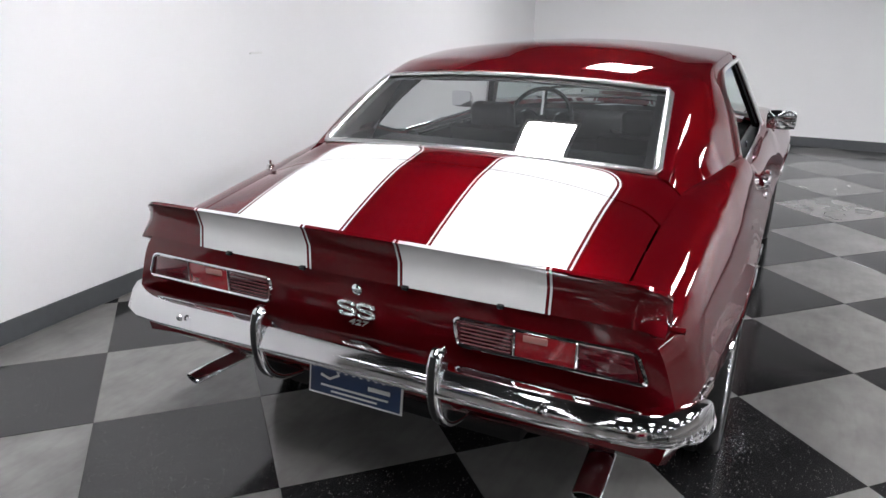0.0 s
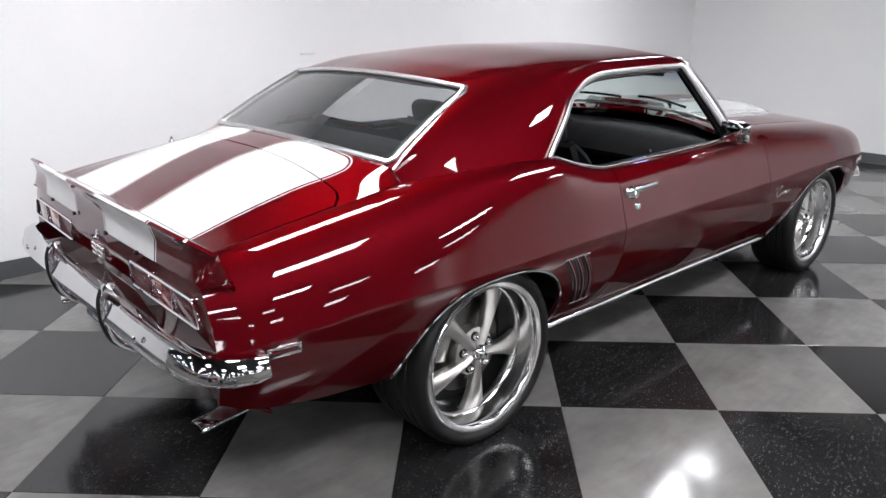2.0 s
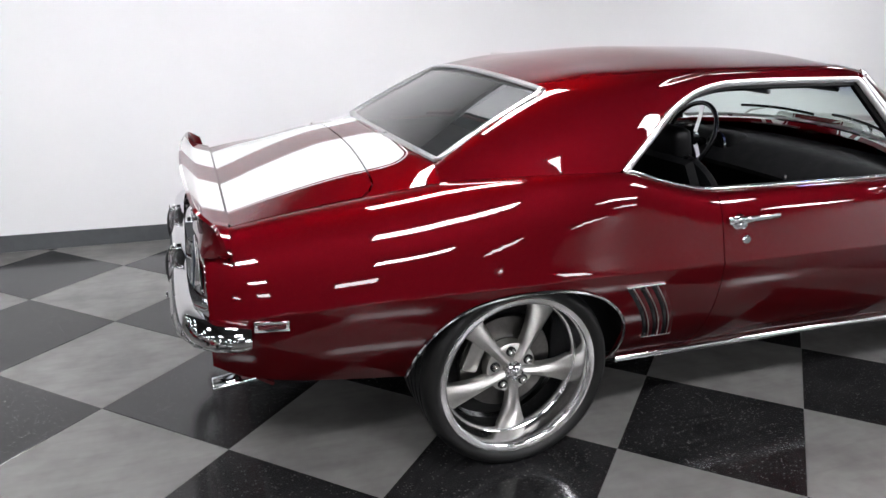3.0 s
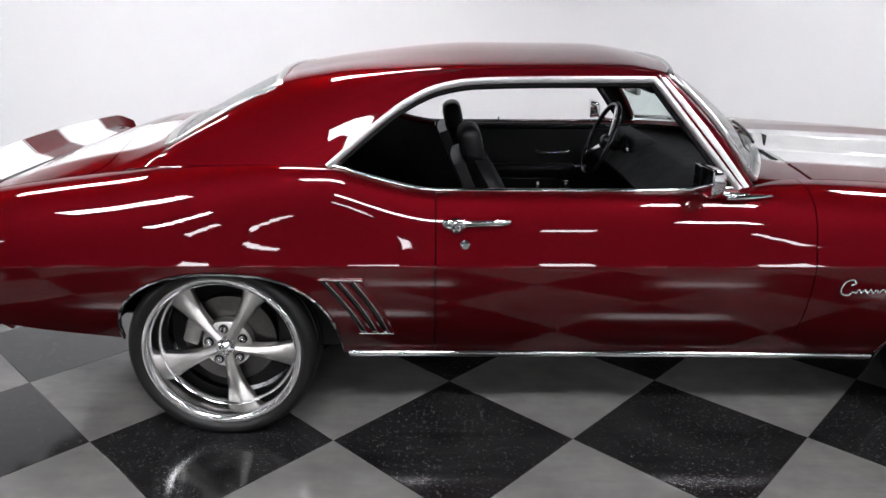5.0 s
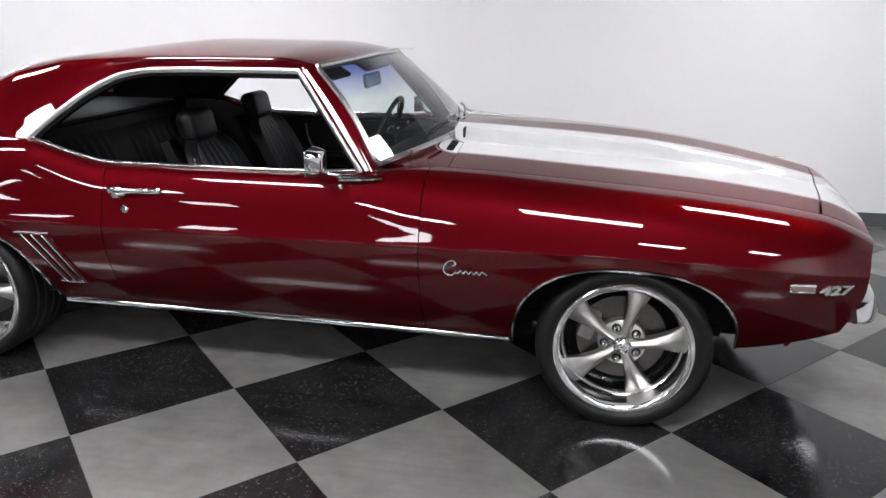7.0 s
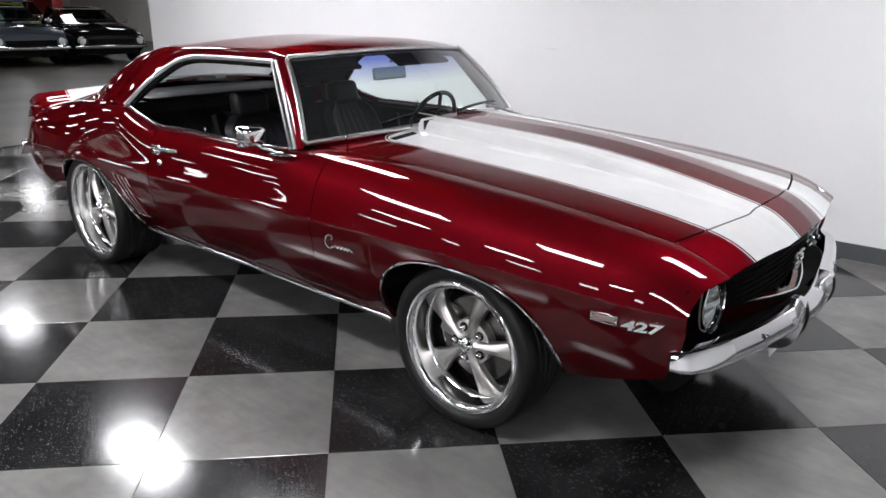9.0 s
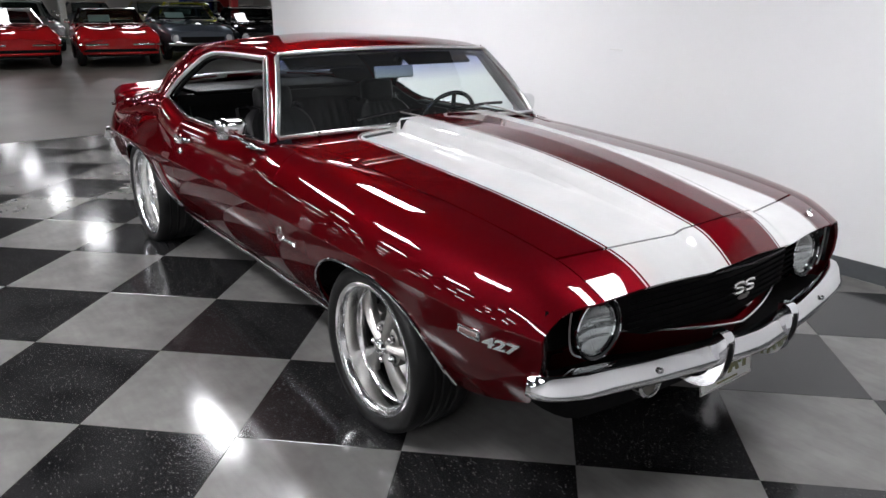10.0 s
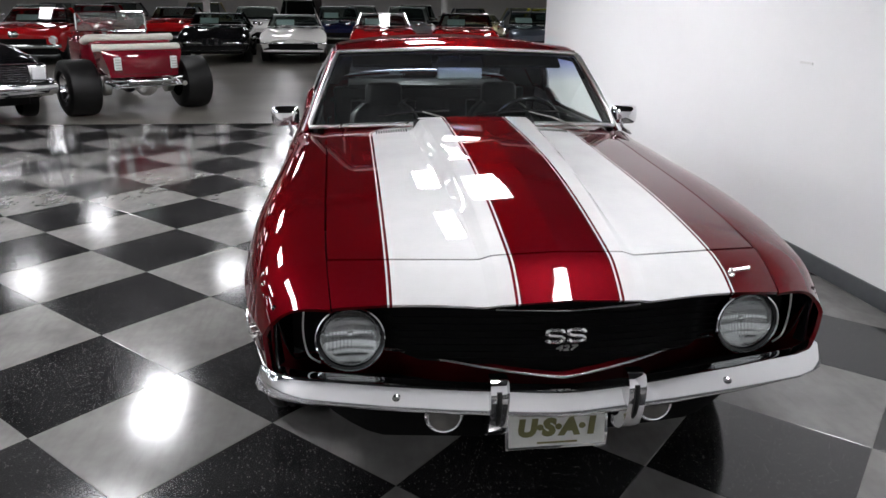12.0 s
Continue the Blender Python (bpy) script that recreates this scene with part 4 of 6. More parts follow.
def apron(u, v):
    y = u * 0.80
    w = np.abs(y)
    end = 1 - 0.75 * np.clip((np.abs(u) - 0.62) / 0.32, 0, 1) ** 1.5
    return nose_x(w) - 0.085 - 0.12 * v, y, 0.45 - 0.235 * v * end


part("front_apron", sheet(apron, np.linspace(-0.93, 0.93, 31), np.linspace(0, 1, 6), (1, 0, -0.3), lip=0.01), GRILLE, car)


def bumper_filler(u, v):
    """Black panel that closes the gap between bumper and chin."""
    y = u * 0.79
    w = np.abs(y)
    back = chin_x(w) - 0.035
    out = np.interp(w, *np.array([(q[1], q[0]) for q in FRONT_PLAN]).T) - 0.030
    return back + v * (np.maximum(out, back + 0.01) - back), y, 0.462 + 0.0 * v


FRONT_PLAN = [(2.347, 0.0), (2.342, 0.10), (2.322, 0.30), (2.291, 0.50), (2.262, 0.64), (2.222, 0.765), (2.150, 0.838)]
part("bumper_filler", sheet(bumper_filler, np.linspace(-1, 1, 41), np.linspace(0, 1, 5), (0, 0, 1), lip=0.01), GRILLE, car)
part("air_dam", sheet(lambda u, v: (2.04 - 0.12 * np.abs(u) ** 3 - 0.03 * v, u * 0.52, 0.31 - 0.09 * v), np.linspace(-1, 1, 21), np.linspace(0, 1, 4), (1, 0, 0), lip=0.012), BLACK, car)
for s in (-1, 1):
    # inner cheek that closes the fender end towards the grille
    def cheek(u, v):
        w0 = 0.752 + 0.036 * u
        z = 0.53 + v * 0.182
        return nose_x(np.maximum(w0, 0.825)) - 0.085 * (1 - u) - 0.022, s * w0, z
    part("fender_end", sheet(cheek, np.linspace(0, 1, 8), np.linspace(0, 1, 8), (1, 0, 0), lip=0.01), GLOSS_BLACK, car)
    hx = 2.166
    head = part("headlamp", lathe([(0.088, -0.05), (0.104, -0.03), (0.107, 0.004), (0.102, 0.014), (0.094, 0.010), (0.089, -0.004)], 40), GLOSS_BLACK, car, "round sealed-beam headlamp in a dark ring", pose(hx, s * 0.588, 0.610, 0, 87, 0) @ Matrix.Scale(0.91, 4))
    part("chrome_ring", lathe([(0.088, -0.004), (0.093, 0.006), (0.0965, 0.009), (0.098, 0.004)], 40), CHROME, head)
    REFLECTOR = plain("silvered lamp bowl", (0.62, 0.63, 0.63), 0.22, 1.0, 0.10, 30.0, 0.1) if s < 0 else REFLECTOR
    LAMP_PANE = pane("clear headlamp glass", (0.90, 0.92, 0.92)) if s < 0 else LAMP_PANE
    part("bezel", lathe([(0.1015, 0.012), (0.104, 0.018), (0.1075, 0.016), (0.109, 0.006)], 44), CHROME, head)
    def bowl(u, v):
        r, a = 0.001 + 0.087 * u, v
        y = r * np.sin(a)
        return r * np.cos(a), y, -0.028 + 0.024 * u ** 2 + (0.0013 * np.cos(2 * np.pi * y / 0.0115) * np.where(np.abs(r * np.cos(a)) < 0.05, 1.0, 0.4) + 0.0012 * np.cos(2 * np.pi * r * np.cos(a) / 0.034)) * np.clip((1 - u) * 8, 0, 1)
    part("reflector", sheet(bowl, np.linspace(0, 1, 30), np.linspace(0, 2 * math.pi, 97), (0, 0, 1), lip=0, angle=80), REFLECTOR, head)
    part("bulb", lathe([(0, -0.018), (0.008, -0.019), (0.011, -0.022), (0.012, -0.034)], 20), REFLECTOR, head)
    part("lens", lathe([(0.0, 0.022), (0.03, 0.0205), (0.06, 0.014), (0.08, 0.005), (0.089, -0.002)], 36), LAMP_PANE, head).visible_shadow = False
    for q in (-0.03, 0.0, 0.03):
        part("aim_pip", lathe([(0, 0.006), (0.003, 0.005), (0.004, 0)], 8), LAMP_PANE, head, "", pose(0.07 - 7 * q * q, q * 1.6, 0.010))
    fog = part("parking_lamp", lathe([(0, 0.012), (0.03, 0.010), (0.046, 0.004), (0.052, 0.006), (0.058, 0.0), (0.058, -0.03)], 28), CHROME, car, "round parking lamp under the bumper", pose(2.186, s * 0.322, 0.356, 0, 86, 0))
    part("lens", lathe([(0, 0.018), (0.03, 0.015), (0.046, 0.006)], 28), plain("cloudy lamp lens", (0.11, 0.105, 0.095), 0.15, 0.0, 0.1, 60.0, coat=1.0) if s < 0 else bpy.data.materials["cloudy lamp lens"], fog)

# ---- side fittings
for s in (-1, 1):
    xs = np.linspace(-0.942, 0.972, 40)
    part("sill_trim", tube([(x, s * (side_at(x, 0.285) + 0.008), 0.274) for x in xs], 0.008, 0.012, 8), CHROME, car, "bright sill moulding")
    part("sill", tube([(x, s * 0.700, 0.255) for x in np.linspace(-0.95, 0.98, 5)], 0.03, 0.035, 6), BLACK, car)
    def edge_w(u, c, half, base, up):
        x, z = c + half * np.sign(np.cos(u)) * np.abs(np.cos(u)) ** 0.8, 0.42 + (base + up - 0.42) * np.abs(np.sin(u)) ** 0.8
        return np.vectorize(side_at)(x, z)

    for c, half, base, up in (REAR_ARCH, FRONT_ARCH):
        pts = []
        for q in np.linspace(math.pi, 0, 41):
            co, si = math.cos(q), math.sin(q)
            x = c + half * math.copysign(abs(co) ** (2 / 2.5), co)
            z = max(base + up * abs(si) ** (2 / 2.5), float(zbase(x)) + 0.004)
            pts.append((x, s * (side_at(x, z) + 0.004), z))
        part("arch_trim", tube(pts, 0.005, 0.006, 6), CHROME, car)
        well = lambda u, v, c=c, half=half, base=base, up=up: (c + (half + 0.004) * np.sign(np.cos(u)) * np.abs(np.cos(u)) ** 0.8, s * (0.52 + v * (edge_w(u, c, half, base, up) - 0.532)), 0.42 + (base + up - 0.42 + 0.002) * np.abs(np.sin(u)) ** 0.8)
        part("wheel_well", sheet(well, np.linspace(0, math.pi, 27), np.linspace(0, 1, 3), (0, 0, -1), lip=0), BLACK, car)
        part("wheel_well_back", box(c, s * 0.52, 0.47, 0.80, 0.01, 0.34, 0), BLACK, car)
    # three slanted gills ahead of the rear wheel
    for k in range(3):
        pts = []
        for q in np.linspace(0, 1, 9):
            z = 0.604 - 0.212 * q
            x = -0.985 + 0.047 * k + 0.125 * q + 0.014 * math.sin(math.pi * q) - 0.008 * k * q
            pts.append((x, s * (side_at(x, z) + 0.001), z))
        gill = part("gill", tube(pts, 0.007, 0.012, 8, up=(1, 0, 0)), PAINT, car, "slanted red gill with a drawn-on glint at its edge and dark gap")
        part("gap", tube([(x - 0.019, y + s * 0.000, z) for x, y, z in pts], 0.003, 0.009, 6, up=(1, 0, 0)), GLOSS_BLACK, gill)
        # thin bright line that stands in for the reflection on the ridge
        part("edge", tube([(x - 0.008, y + s * 0.006, z) for x, y, z in pts], 0.002, 0.0022, 6, up=(1, 0, 0)), SATIN, gill)
    for x0, x1, z in ((-1.02, -0.872, 0.610), (-0.895, -0.775, 0.388)):
        part("gill_trim", tube([(x, s * (side_at(x, z) + 0.005), z) for x in np.linspace(x0, x1, 5)], 0.005, 0.004, 6), CHROME, car)
    # door handle, lock and mirror
    door = doors[s]
    hx, hz = -0.50, 0.800
    hw = side_at(hx, hz)
    grip = part("door_handle", tube([(-0.600, s * (hw + 0.004), hz - 0.004), (-0.585, s * (hw + 0.020), hz), (-0.53, s * (hw + 0.026), hz + 0.004), (-0.46, s * (hw + 0.024), hz + 0.006), (-0.405, s * (hw + 0.020), hz + 0.006), (-0.385, s * (hw + 0.004), hz + 0.004)], 0.006, 0.010, 8, taper=[1.5, 1.6, 1.2, 1.0, 1.0, 0.9]), CHROME, door, "chrome door handle")
    part("push_button", lathe([(0, 0.030), (0.012, 0.029), (0.018, 0.022), (0.026, 0.006), (0.032, 0)], 20), CHROME, door, "", pose(-0.562, s * (side_at(-0.562, 0.785) - 0.002), 0.785, 90 if s < 0 else -90, 0, 0))
    part("door_lock", lathe([(0, 0.008), (0.012, 0.008), (0.016, 0.004), (0.018, 0)], 18), CHROME, door, "", pose(-0.532, s * (side_at(-0.532, 0.728) - 0.001), 0.728, 90 if s < 0 else -90, 0, 0))
    part("lock_pin", lathe([(0, 0.040), (0.005, 0.039), (0.006, 0.03), (0.004, 0.028), (0.004, 0)], 10), CHROME, door, "", pose(-0.285, s * 0.782, 0.878))
    shell, faces, m = [], [], 40
    for x, k in ((-0.027, 0.95), (-0.026, 1.0), (-0.012, 0.97), (0.004, 0.90), (0.018, 0.80), (0.024, 0.70), (0.027, 0.45), (0.028, 0.12)):
        for q in range(m):
            a = 2 * math.pi * q / m
            c, d = math.cos(a), math.sin(a)
            shell.append((x, 0.070 * k * math.copysign(abs(c) ** 0.45, c), 0.049 * k * math.copysign(abs(d) ** 0.45, d) - 0.010 * (1 - k)))
    for r in range(7):
        faces += [(r * m + q, r * m + (q + 1) % m, (r + 1) * m + (q + 1) % m, (r + 1) * m + q) for q in range(m)]
    faces += [tuple(range(m))[::-1], tuple(7 * m + q for q in range(m))]
    head_bm = bmesh.new()
    head_bm.from_mesh(mesh_from(shell, faces, 50))
    mirror = part("door_mirror", head_bm, CHROME, door, "rectangular chrome door mirror", pose(0.262, s * 0.897, 0.953, 0, 0, -s * 6))
    part("mirror_glass", box(-0.0285, 0, 0, 0.004, 0.132, 0.088, 0.004), plain("mirror glass", (0.75, 0.77, 0.78), 0.02, 1.0, 0.02, 5.0) if s < 0 else bpy.data.materials["mirror glass"], mirror)
    part("mirror_arm", tube([(0.270, s * 0.885, 0.918), (0.30, s * 0.872, 0.903), (0.35, s * 0.862, 0.896), (0.41, s * 0.856, 0.893)], 0.008, 0.007, 8), CHROME, door)
    part("mirror_foot", tube([(0.33, s * 0.868, 0.884), (0.40, s * 0.866, 0.888), (0.49, s * 0.850, 0.890)], 0.012, 0.009, 8, taper=[0.6, 1, 0.4]), CHROME, door)
    # markers
    mk = part("side_marker", box(-2.155, s * (side_at(-2.155, 0.602) + 0.001), 0.602, 0.100, 0.012, 0.034, 0.005, 2, Matrix.Rotation(s * 0.14, 4, "Z")), CHROME, car, "chrome-framed side marker lamp")
    part("lens", box(-2.155, s * (side_at(-2.155, 0.602) + 0.005), 0.602, 0.078, 0.010, 0.014, 0.003, 1, Matrix.Rotation(s * 0.14, 4, "Z")), LENS, mk)
    mk = part("side_marker", box(1.955, s * (side_at(1.955, 0.602) + 0.001), 0.602, 0.088, 0.012, 0.034, 0.005, 2, Matrix.Rotation(-s * 0.11, 4, "Z")), CHROME, car)
    part("lens", box(1.955, s * (side_at(1.955, 0.602) + 0.005), 0.602, 0.068, 0.010, 0.018, 0.003, 1, Matrix.Rotation(-s * 0.11, 4, "Z")), plain("smoked amber lens", (0.20, 0.13, 0.12), 0.15, 0.0, 0.1, 60.0, coat=1.0) if s < 0 else bpy.data.materials["smoked amber lens"], mk)
    nx = 2.064
    nturn = math.degrees(math.atan((side_at(2.0, 0.603) - side_at(2.12, 0.603)) / 0.12))
    part("number", letters("427", 0.043, 0.004, 0.12, 1.75, 0.0016), EMBLEM, car, "raised 427 number badge", pose(nx, s * (side_at(nx, 0.594) + 0.006), 0.594, 90, 0, nturn if s < 0 else 180 - nturn) @ pose(0, 0, 0))

    # a flowing script badge, drawn as a plain wave
    wave = flowing([(0.002, -0.012), (-0.012, -0.026), (-0.032, -0.022), (-0.040, 0.0), (-0.026, 0.026), (-0.004, 0.032), (0.004, 0.018), (-0.010, 0.012)])
    wave2 = flowing([(0.002, -0.012)] + [(0.012 + 0.0098 * k, -0.017 + 0.013 * (k % 2)) for k in range(10)] + [(0.118, -0.016)])
    place = lambda p: (0.775 + p[0], s * (side_at(0.775 + p[0], 0.592 + p[1]) + 0.004), 0.592 + p[1])
    script = part("script_badge", tube([place(p) for p in wave], 0.003, 0.003, 6), EMBLEM, car, "flowing bright script badge")
    part("script_wave", tube([place(p) for p in wave2], 0.0026, 0.003, 6), EMBLEM, script)
    # exhaust tips
    tip = part("exhaust_tip", lathe([(0.027, 0.0), (0.029, 0.004), (0.029, 0.32), (0.025, 0.32), (0.025, 0.0)], 24, True), CHROME, car, "flattened chrome exhaust tip", pose(-2.325, s * 0.655, 0.328, 0, 84, -7 - s * 9) @ Matrix.Diagonal((0.46, 1.30, 1, 1)))
    part("pipe", lathe([(0.030, 0.2), (0.030, 0.60)], 16), BLACK, tip)

# hood script, antenna
pts = flowing([(0.495, 0.004), (0.487, 0.010), (0.488, 0.024), (0.498, 0.022), (0.497, 0.003)] + [(0.505 + 0.0078 * k, 0.010 * (k % 2)) for k in range(9)])
part("script_badge", tube([(2.20 + dx - 0.30 * (y - 0.48), y, float(hood_z(np.array(2.20 + dx - 0.30 * (y - 0.48)), np.array(y))) + 0.005) for y, dx in pts], 0.0035, 0.004, 6), EMBLEM, nose_ob)
ant = part("antenna", lathe([(0, 0.034), (0.005, 0.033), (0.005, 0.020), (0.012, 0.018), (0.015, 0.008), (0.018, 0)], 16), CHROME, car, "retracted antenna with a chrome base", pose(-1.755, 0.752, 0.905))

# plates
PLATE_BLUE = plain("dark blue plate enamel", (0.012, 0.030, 0.085), 0.3, 0.0, 0.15, 20.0)
PLATE_WHITE = plain("white plate enamel", (0.72, 0.73, 0.70), 0.35, 0.0, 0.06, 20.0)
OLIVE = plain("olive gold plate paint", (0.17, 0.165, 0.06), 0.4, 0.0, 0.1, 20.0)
rp = part("dealer_plate", box(0, 0, 0, 0.305, 0.152, 0.004, 0.006), PLATE_WHITE, car, "dark blue dealer plate with white swirl and bars", on_face(-2.352, 0.0, 0.512, -1) @ pose(0, 0, 0, -8))
part("plate_face", box(0, 0, 0.0022, 0.293, 0.140, 0.004, 0.005), PLATE_BLUE, rp)
swirl = [(-0.02, 0.05), (-0.08, 0.058), (-0.115, 0.04), (-0.10, 0.02), (-0.06, 0.012), (-0.05, -0.006), (-0.08, -0.022), (-0.11, -0.014)]
part("swirl", tube([(x, y, 0.006) for x, y in swirl], 0.0045, 0.001, 6, up=(0, 0, 1)), PLATE_WHITE, rp)
part("swirl", tube([(-0.05 + 0.012 * k, 0.006 * (k % 2) + 0.004, 0.006) for k in range(14)], 0.004, 0.001, 6, up=(0, 0, 1)), PLATE_WHITE, rp)
for w_, h_, x_, y_ in ((0.07, 0.012, 0.08, -0.022), (0.22, 0.006, 0, -0.044), (0.15, 0.005, 0, -0.058)):
    part("bar", box(x_, y_, 0.005, w_, h_, 0.002, 0.0005, 1), PLATE_WHITE, rp)
part("plate_bracket", box(-2.298, 0.0, 0.47, 0.02, 0.20, 0.09, 0.004), BLACK, car)
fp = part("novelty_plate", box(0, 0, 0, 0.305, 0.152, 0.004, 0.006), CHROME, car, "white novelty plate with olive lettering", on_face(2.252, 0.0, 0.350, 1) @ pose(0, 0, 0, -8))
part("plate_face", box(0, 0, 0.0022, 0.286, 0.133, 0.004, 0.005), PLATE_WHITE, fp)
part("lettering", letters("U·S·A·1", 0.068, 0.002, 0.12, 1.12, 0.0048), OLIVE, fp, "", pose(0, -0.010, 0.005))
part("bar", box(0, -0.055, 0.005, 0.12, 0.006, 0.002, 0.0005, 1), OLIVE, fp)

# ---- wheels
def wheel(x, s, R, lip, width, face, turn):
    """R tyre radius, lip rim radius; face: distance of the rim's lip from the car's centre line."""
    base = pose(x, s * face, R - 0.006, 90 if s < 0 else -90, 0, 0)
    rim = part("wheel", lathe([(lip - 0.030, -width), (lip - 0.022, -width), (lip - 0.042, -0.16), (lip - 0.046, -0.10), (lip - 0.041, -0.084), (lip - 0.035, -0.078), (lip - 0.031, -0.030), (lip - 0.027, -0.009), (lip - 0.021, -0.003), (lip - 0.005, 0.0), (lip, -0.004), (lip - 0.001, -0.016), (lip - 0.012, -0.024)], 72), POLISHED, car, "polished five-spoke wheel with a low-profile tyre", base)
    g = 0.0065
    tread = -0.012 - width / 2
    prof = [(lip - 0.006, -0.016), (lip + 0.006, 0.004), (lip + 0.022, 0.010), (R - 0.022, 0.008), (R - 0.008, -0.006), (R - 0.001, -0.026)]
    for k in range(4):
        h = -0.05 - k * (width - 0.09) / 4
        prof += [(R, h), (R - g, h - 0.004), (R - g, h - 0.012), (R, h - 0.016)]
    prof += [(R - 0.001, -width + 0.012), (R - 0.010, -width - 0.008), (R - 0.03, -width - 0.02), (lip - 0.006, -width)]
    part("tyre", lathe(prof, 72), RUBBER, rim)
    spoke_r = np.linspace(0.030, lip - 0.038, 11)
    verts, faces = [], []
    for i, r in enumerate(spoke_r):
        q = i / 10
        half = 0.0165 + 0.006 * q + 0.031 * q ** 2.4
        top = -0.046 - 0.008 * q - 0.030 * q ** 2.6
        for dy, dz in ((-half, -0.045), (-half, -0.022), (-half * 0.86, -0.013), (-half * 0.30, -0.002), (0, 0.001), (half * 0.30, -0.002), (half * 0.86, -0.013), (half, -0.022), (half, -0.045)):
            verts.append((r, dy, top + dz))
    for i in range(10):
        for j in range(8):
            a = i * 9 + j
            faces.append((a, a + 9, a + 10, a + 1))
    spoke = mesh_from(verts, faces, 36)
    for k in range(5):
        part("spoke", spoke, SATIN, rim, "", pose(0, 0, 0, 0, 0, turn + 72 * k))
    part("hub", lathe([(0.0, -0.050), (0.030, -0.052), (0.036, -0.066), (0.080, -0.070), (0.088, -0.076), (0.089, -0.12)], 40), SATIN, rim)
    cap = lathe([(0.0, -0.026), (0.012, -0.027), (0.020, -0.032), (0.026, -0.036), (0.032, -0.046), (0.033, -0.056)], 60)
    for v in cap.vertices:
        v.co.xy *= 1 + 0.13 * min(1, v.co.xy.length / 0.03) * math.cos(5 * math.atan2(v.co.y, v.co.x) - radians(5 * turn))
    part("centre_cap", cap, CHROME, rim)
    nut = lathe([(0, 0.020), (0.006, 0.020), (0.010, 0.016), (0.0125, 0.008), (0.0125, -0.01)], 12)
    well = lathe([(0.0125, 0.0045), (0.0165, 0.005), (0.018, 0.0), (0.018, -0.004)], 16)
    for k in range(5):
        a = radians(turn + 36 + 72 * k)
        spot = pose(0.063 * math.cos(a), 0.063 * math.sin(a), -0.069)
        part("lug_nut", nut, CHROME, rim, "", spot)
        part("nut_well", well, GLOSS_BLACK, rim, "", spot)
    part("brake_disc", lathe([(0.06, -0.125), (0.165, -0.125), (0.168, -0.130), (0.168, -0.145), (0.06, -0.145)], 48), DISC, rim)
    part("barrel_back", lathe([(0.0, -0.19), (lip - 0.046, -0.19)], 40), BLACK, rim)
    part("caliper", box(0.0, 0.13, -0.13, 0.12, 0.06, 0.06, 0.012), SATIN, rim, "", pose(0, 0, 0, 0, 0, -70 * s))
    return rim


for s in (-1, 1):
    wheel(REAR_AX, s, 0.330, 0.280, 0.275, 0.898, -84)
    wheel(FRONT_AX, s, 0.318, 0.256, 0.225, 0.892, 4)

# ---- underbody
part("floor_pan", box(0.1, 0, 0.26, 3.4, 1.05, 0.05, 0.01), BLACK, car)
part("floor_pan", box(-0.0, 0, 0.262, 1.86, 1.50, 0.03, 0.01), CARPET, car, "black carpet")
part("engine_tray", box(1.45, 0, 0.30, 1.2, 1.02, 0.12, 0.02), BLACK, car)
part("trunk_floor", box(-1.72, 0, 0.40, 0.85, 1.02, 0.12, 0.02), BLACK, car)
part("firewall", box(0.66, 0, 0.56, 0.03, 1.50, 0.56, 0.01), BLACK, car)
part("fuel_tank", box(-1.90, 0, 0.33, 0.5, 0.84, 0.08, 0.03), BLACK, car)
part("rear_axle", tube([(REAR_AX, y, 0.30) for y in (-0.62, -0.1, 0.1, 0.62)], 0.05, 0.05, 10), BLACK, car)

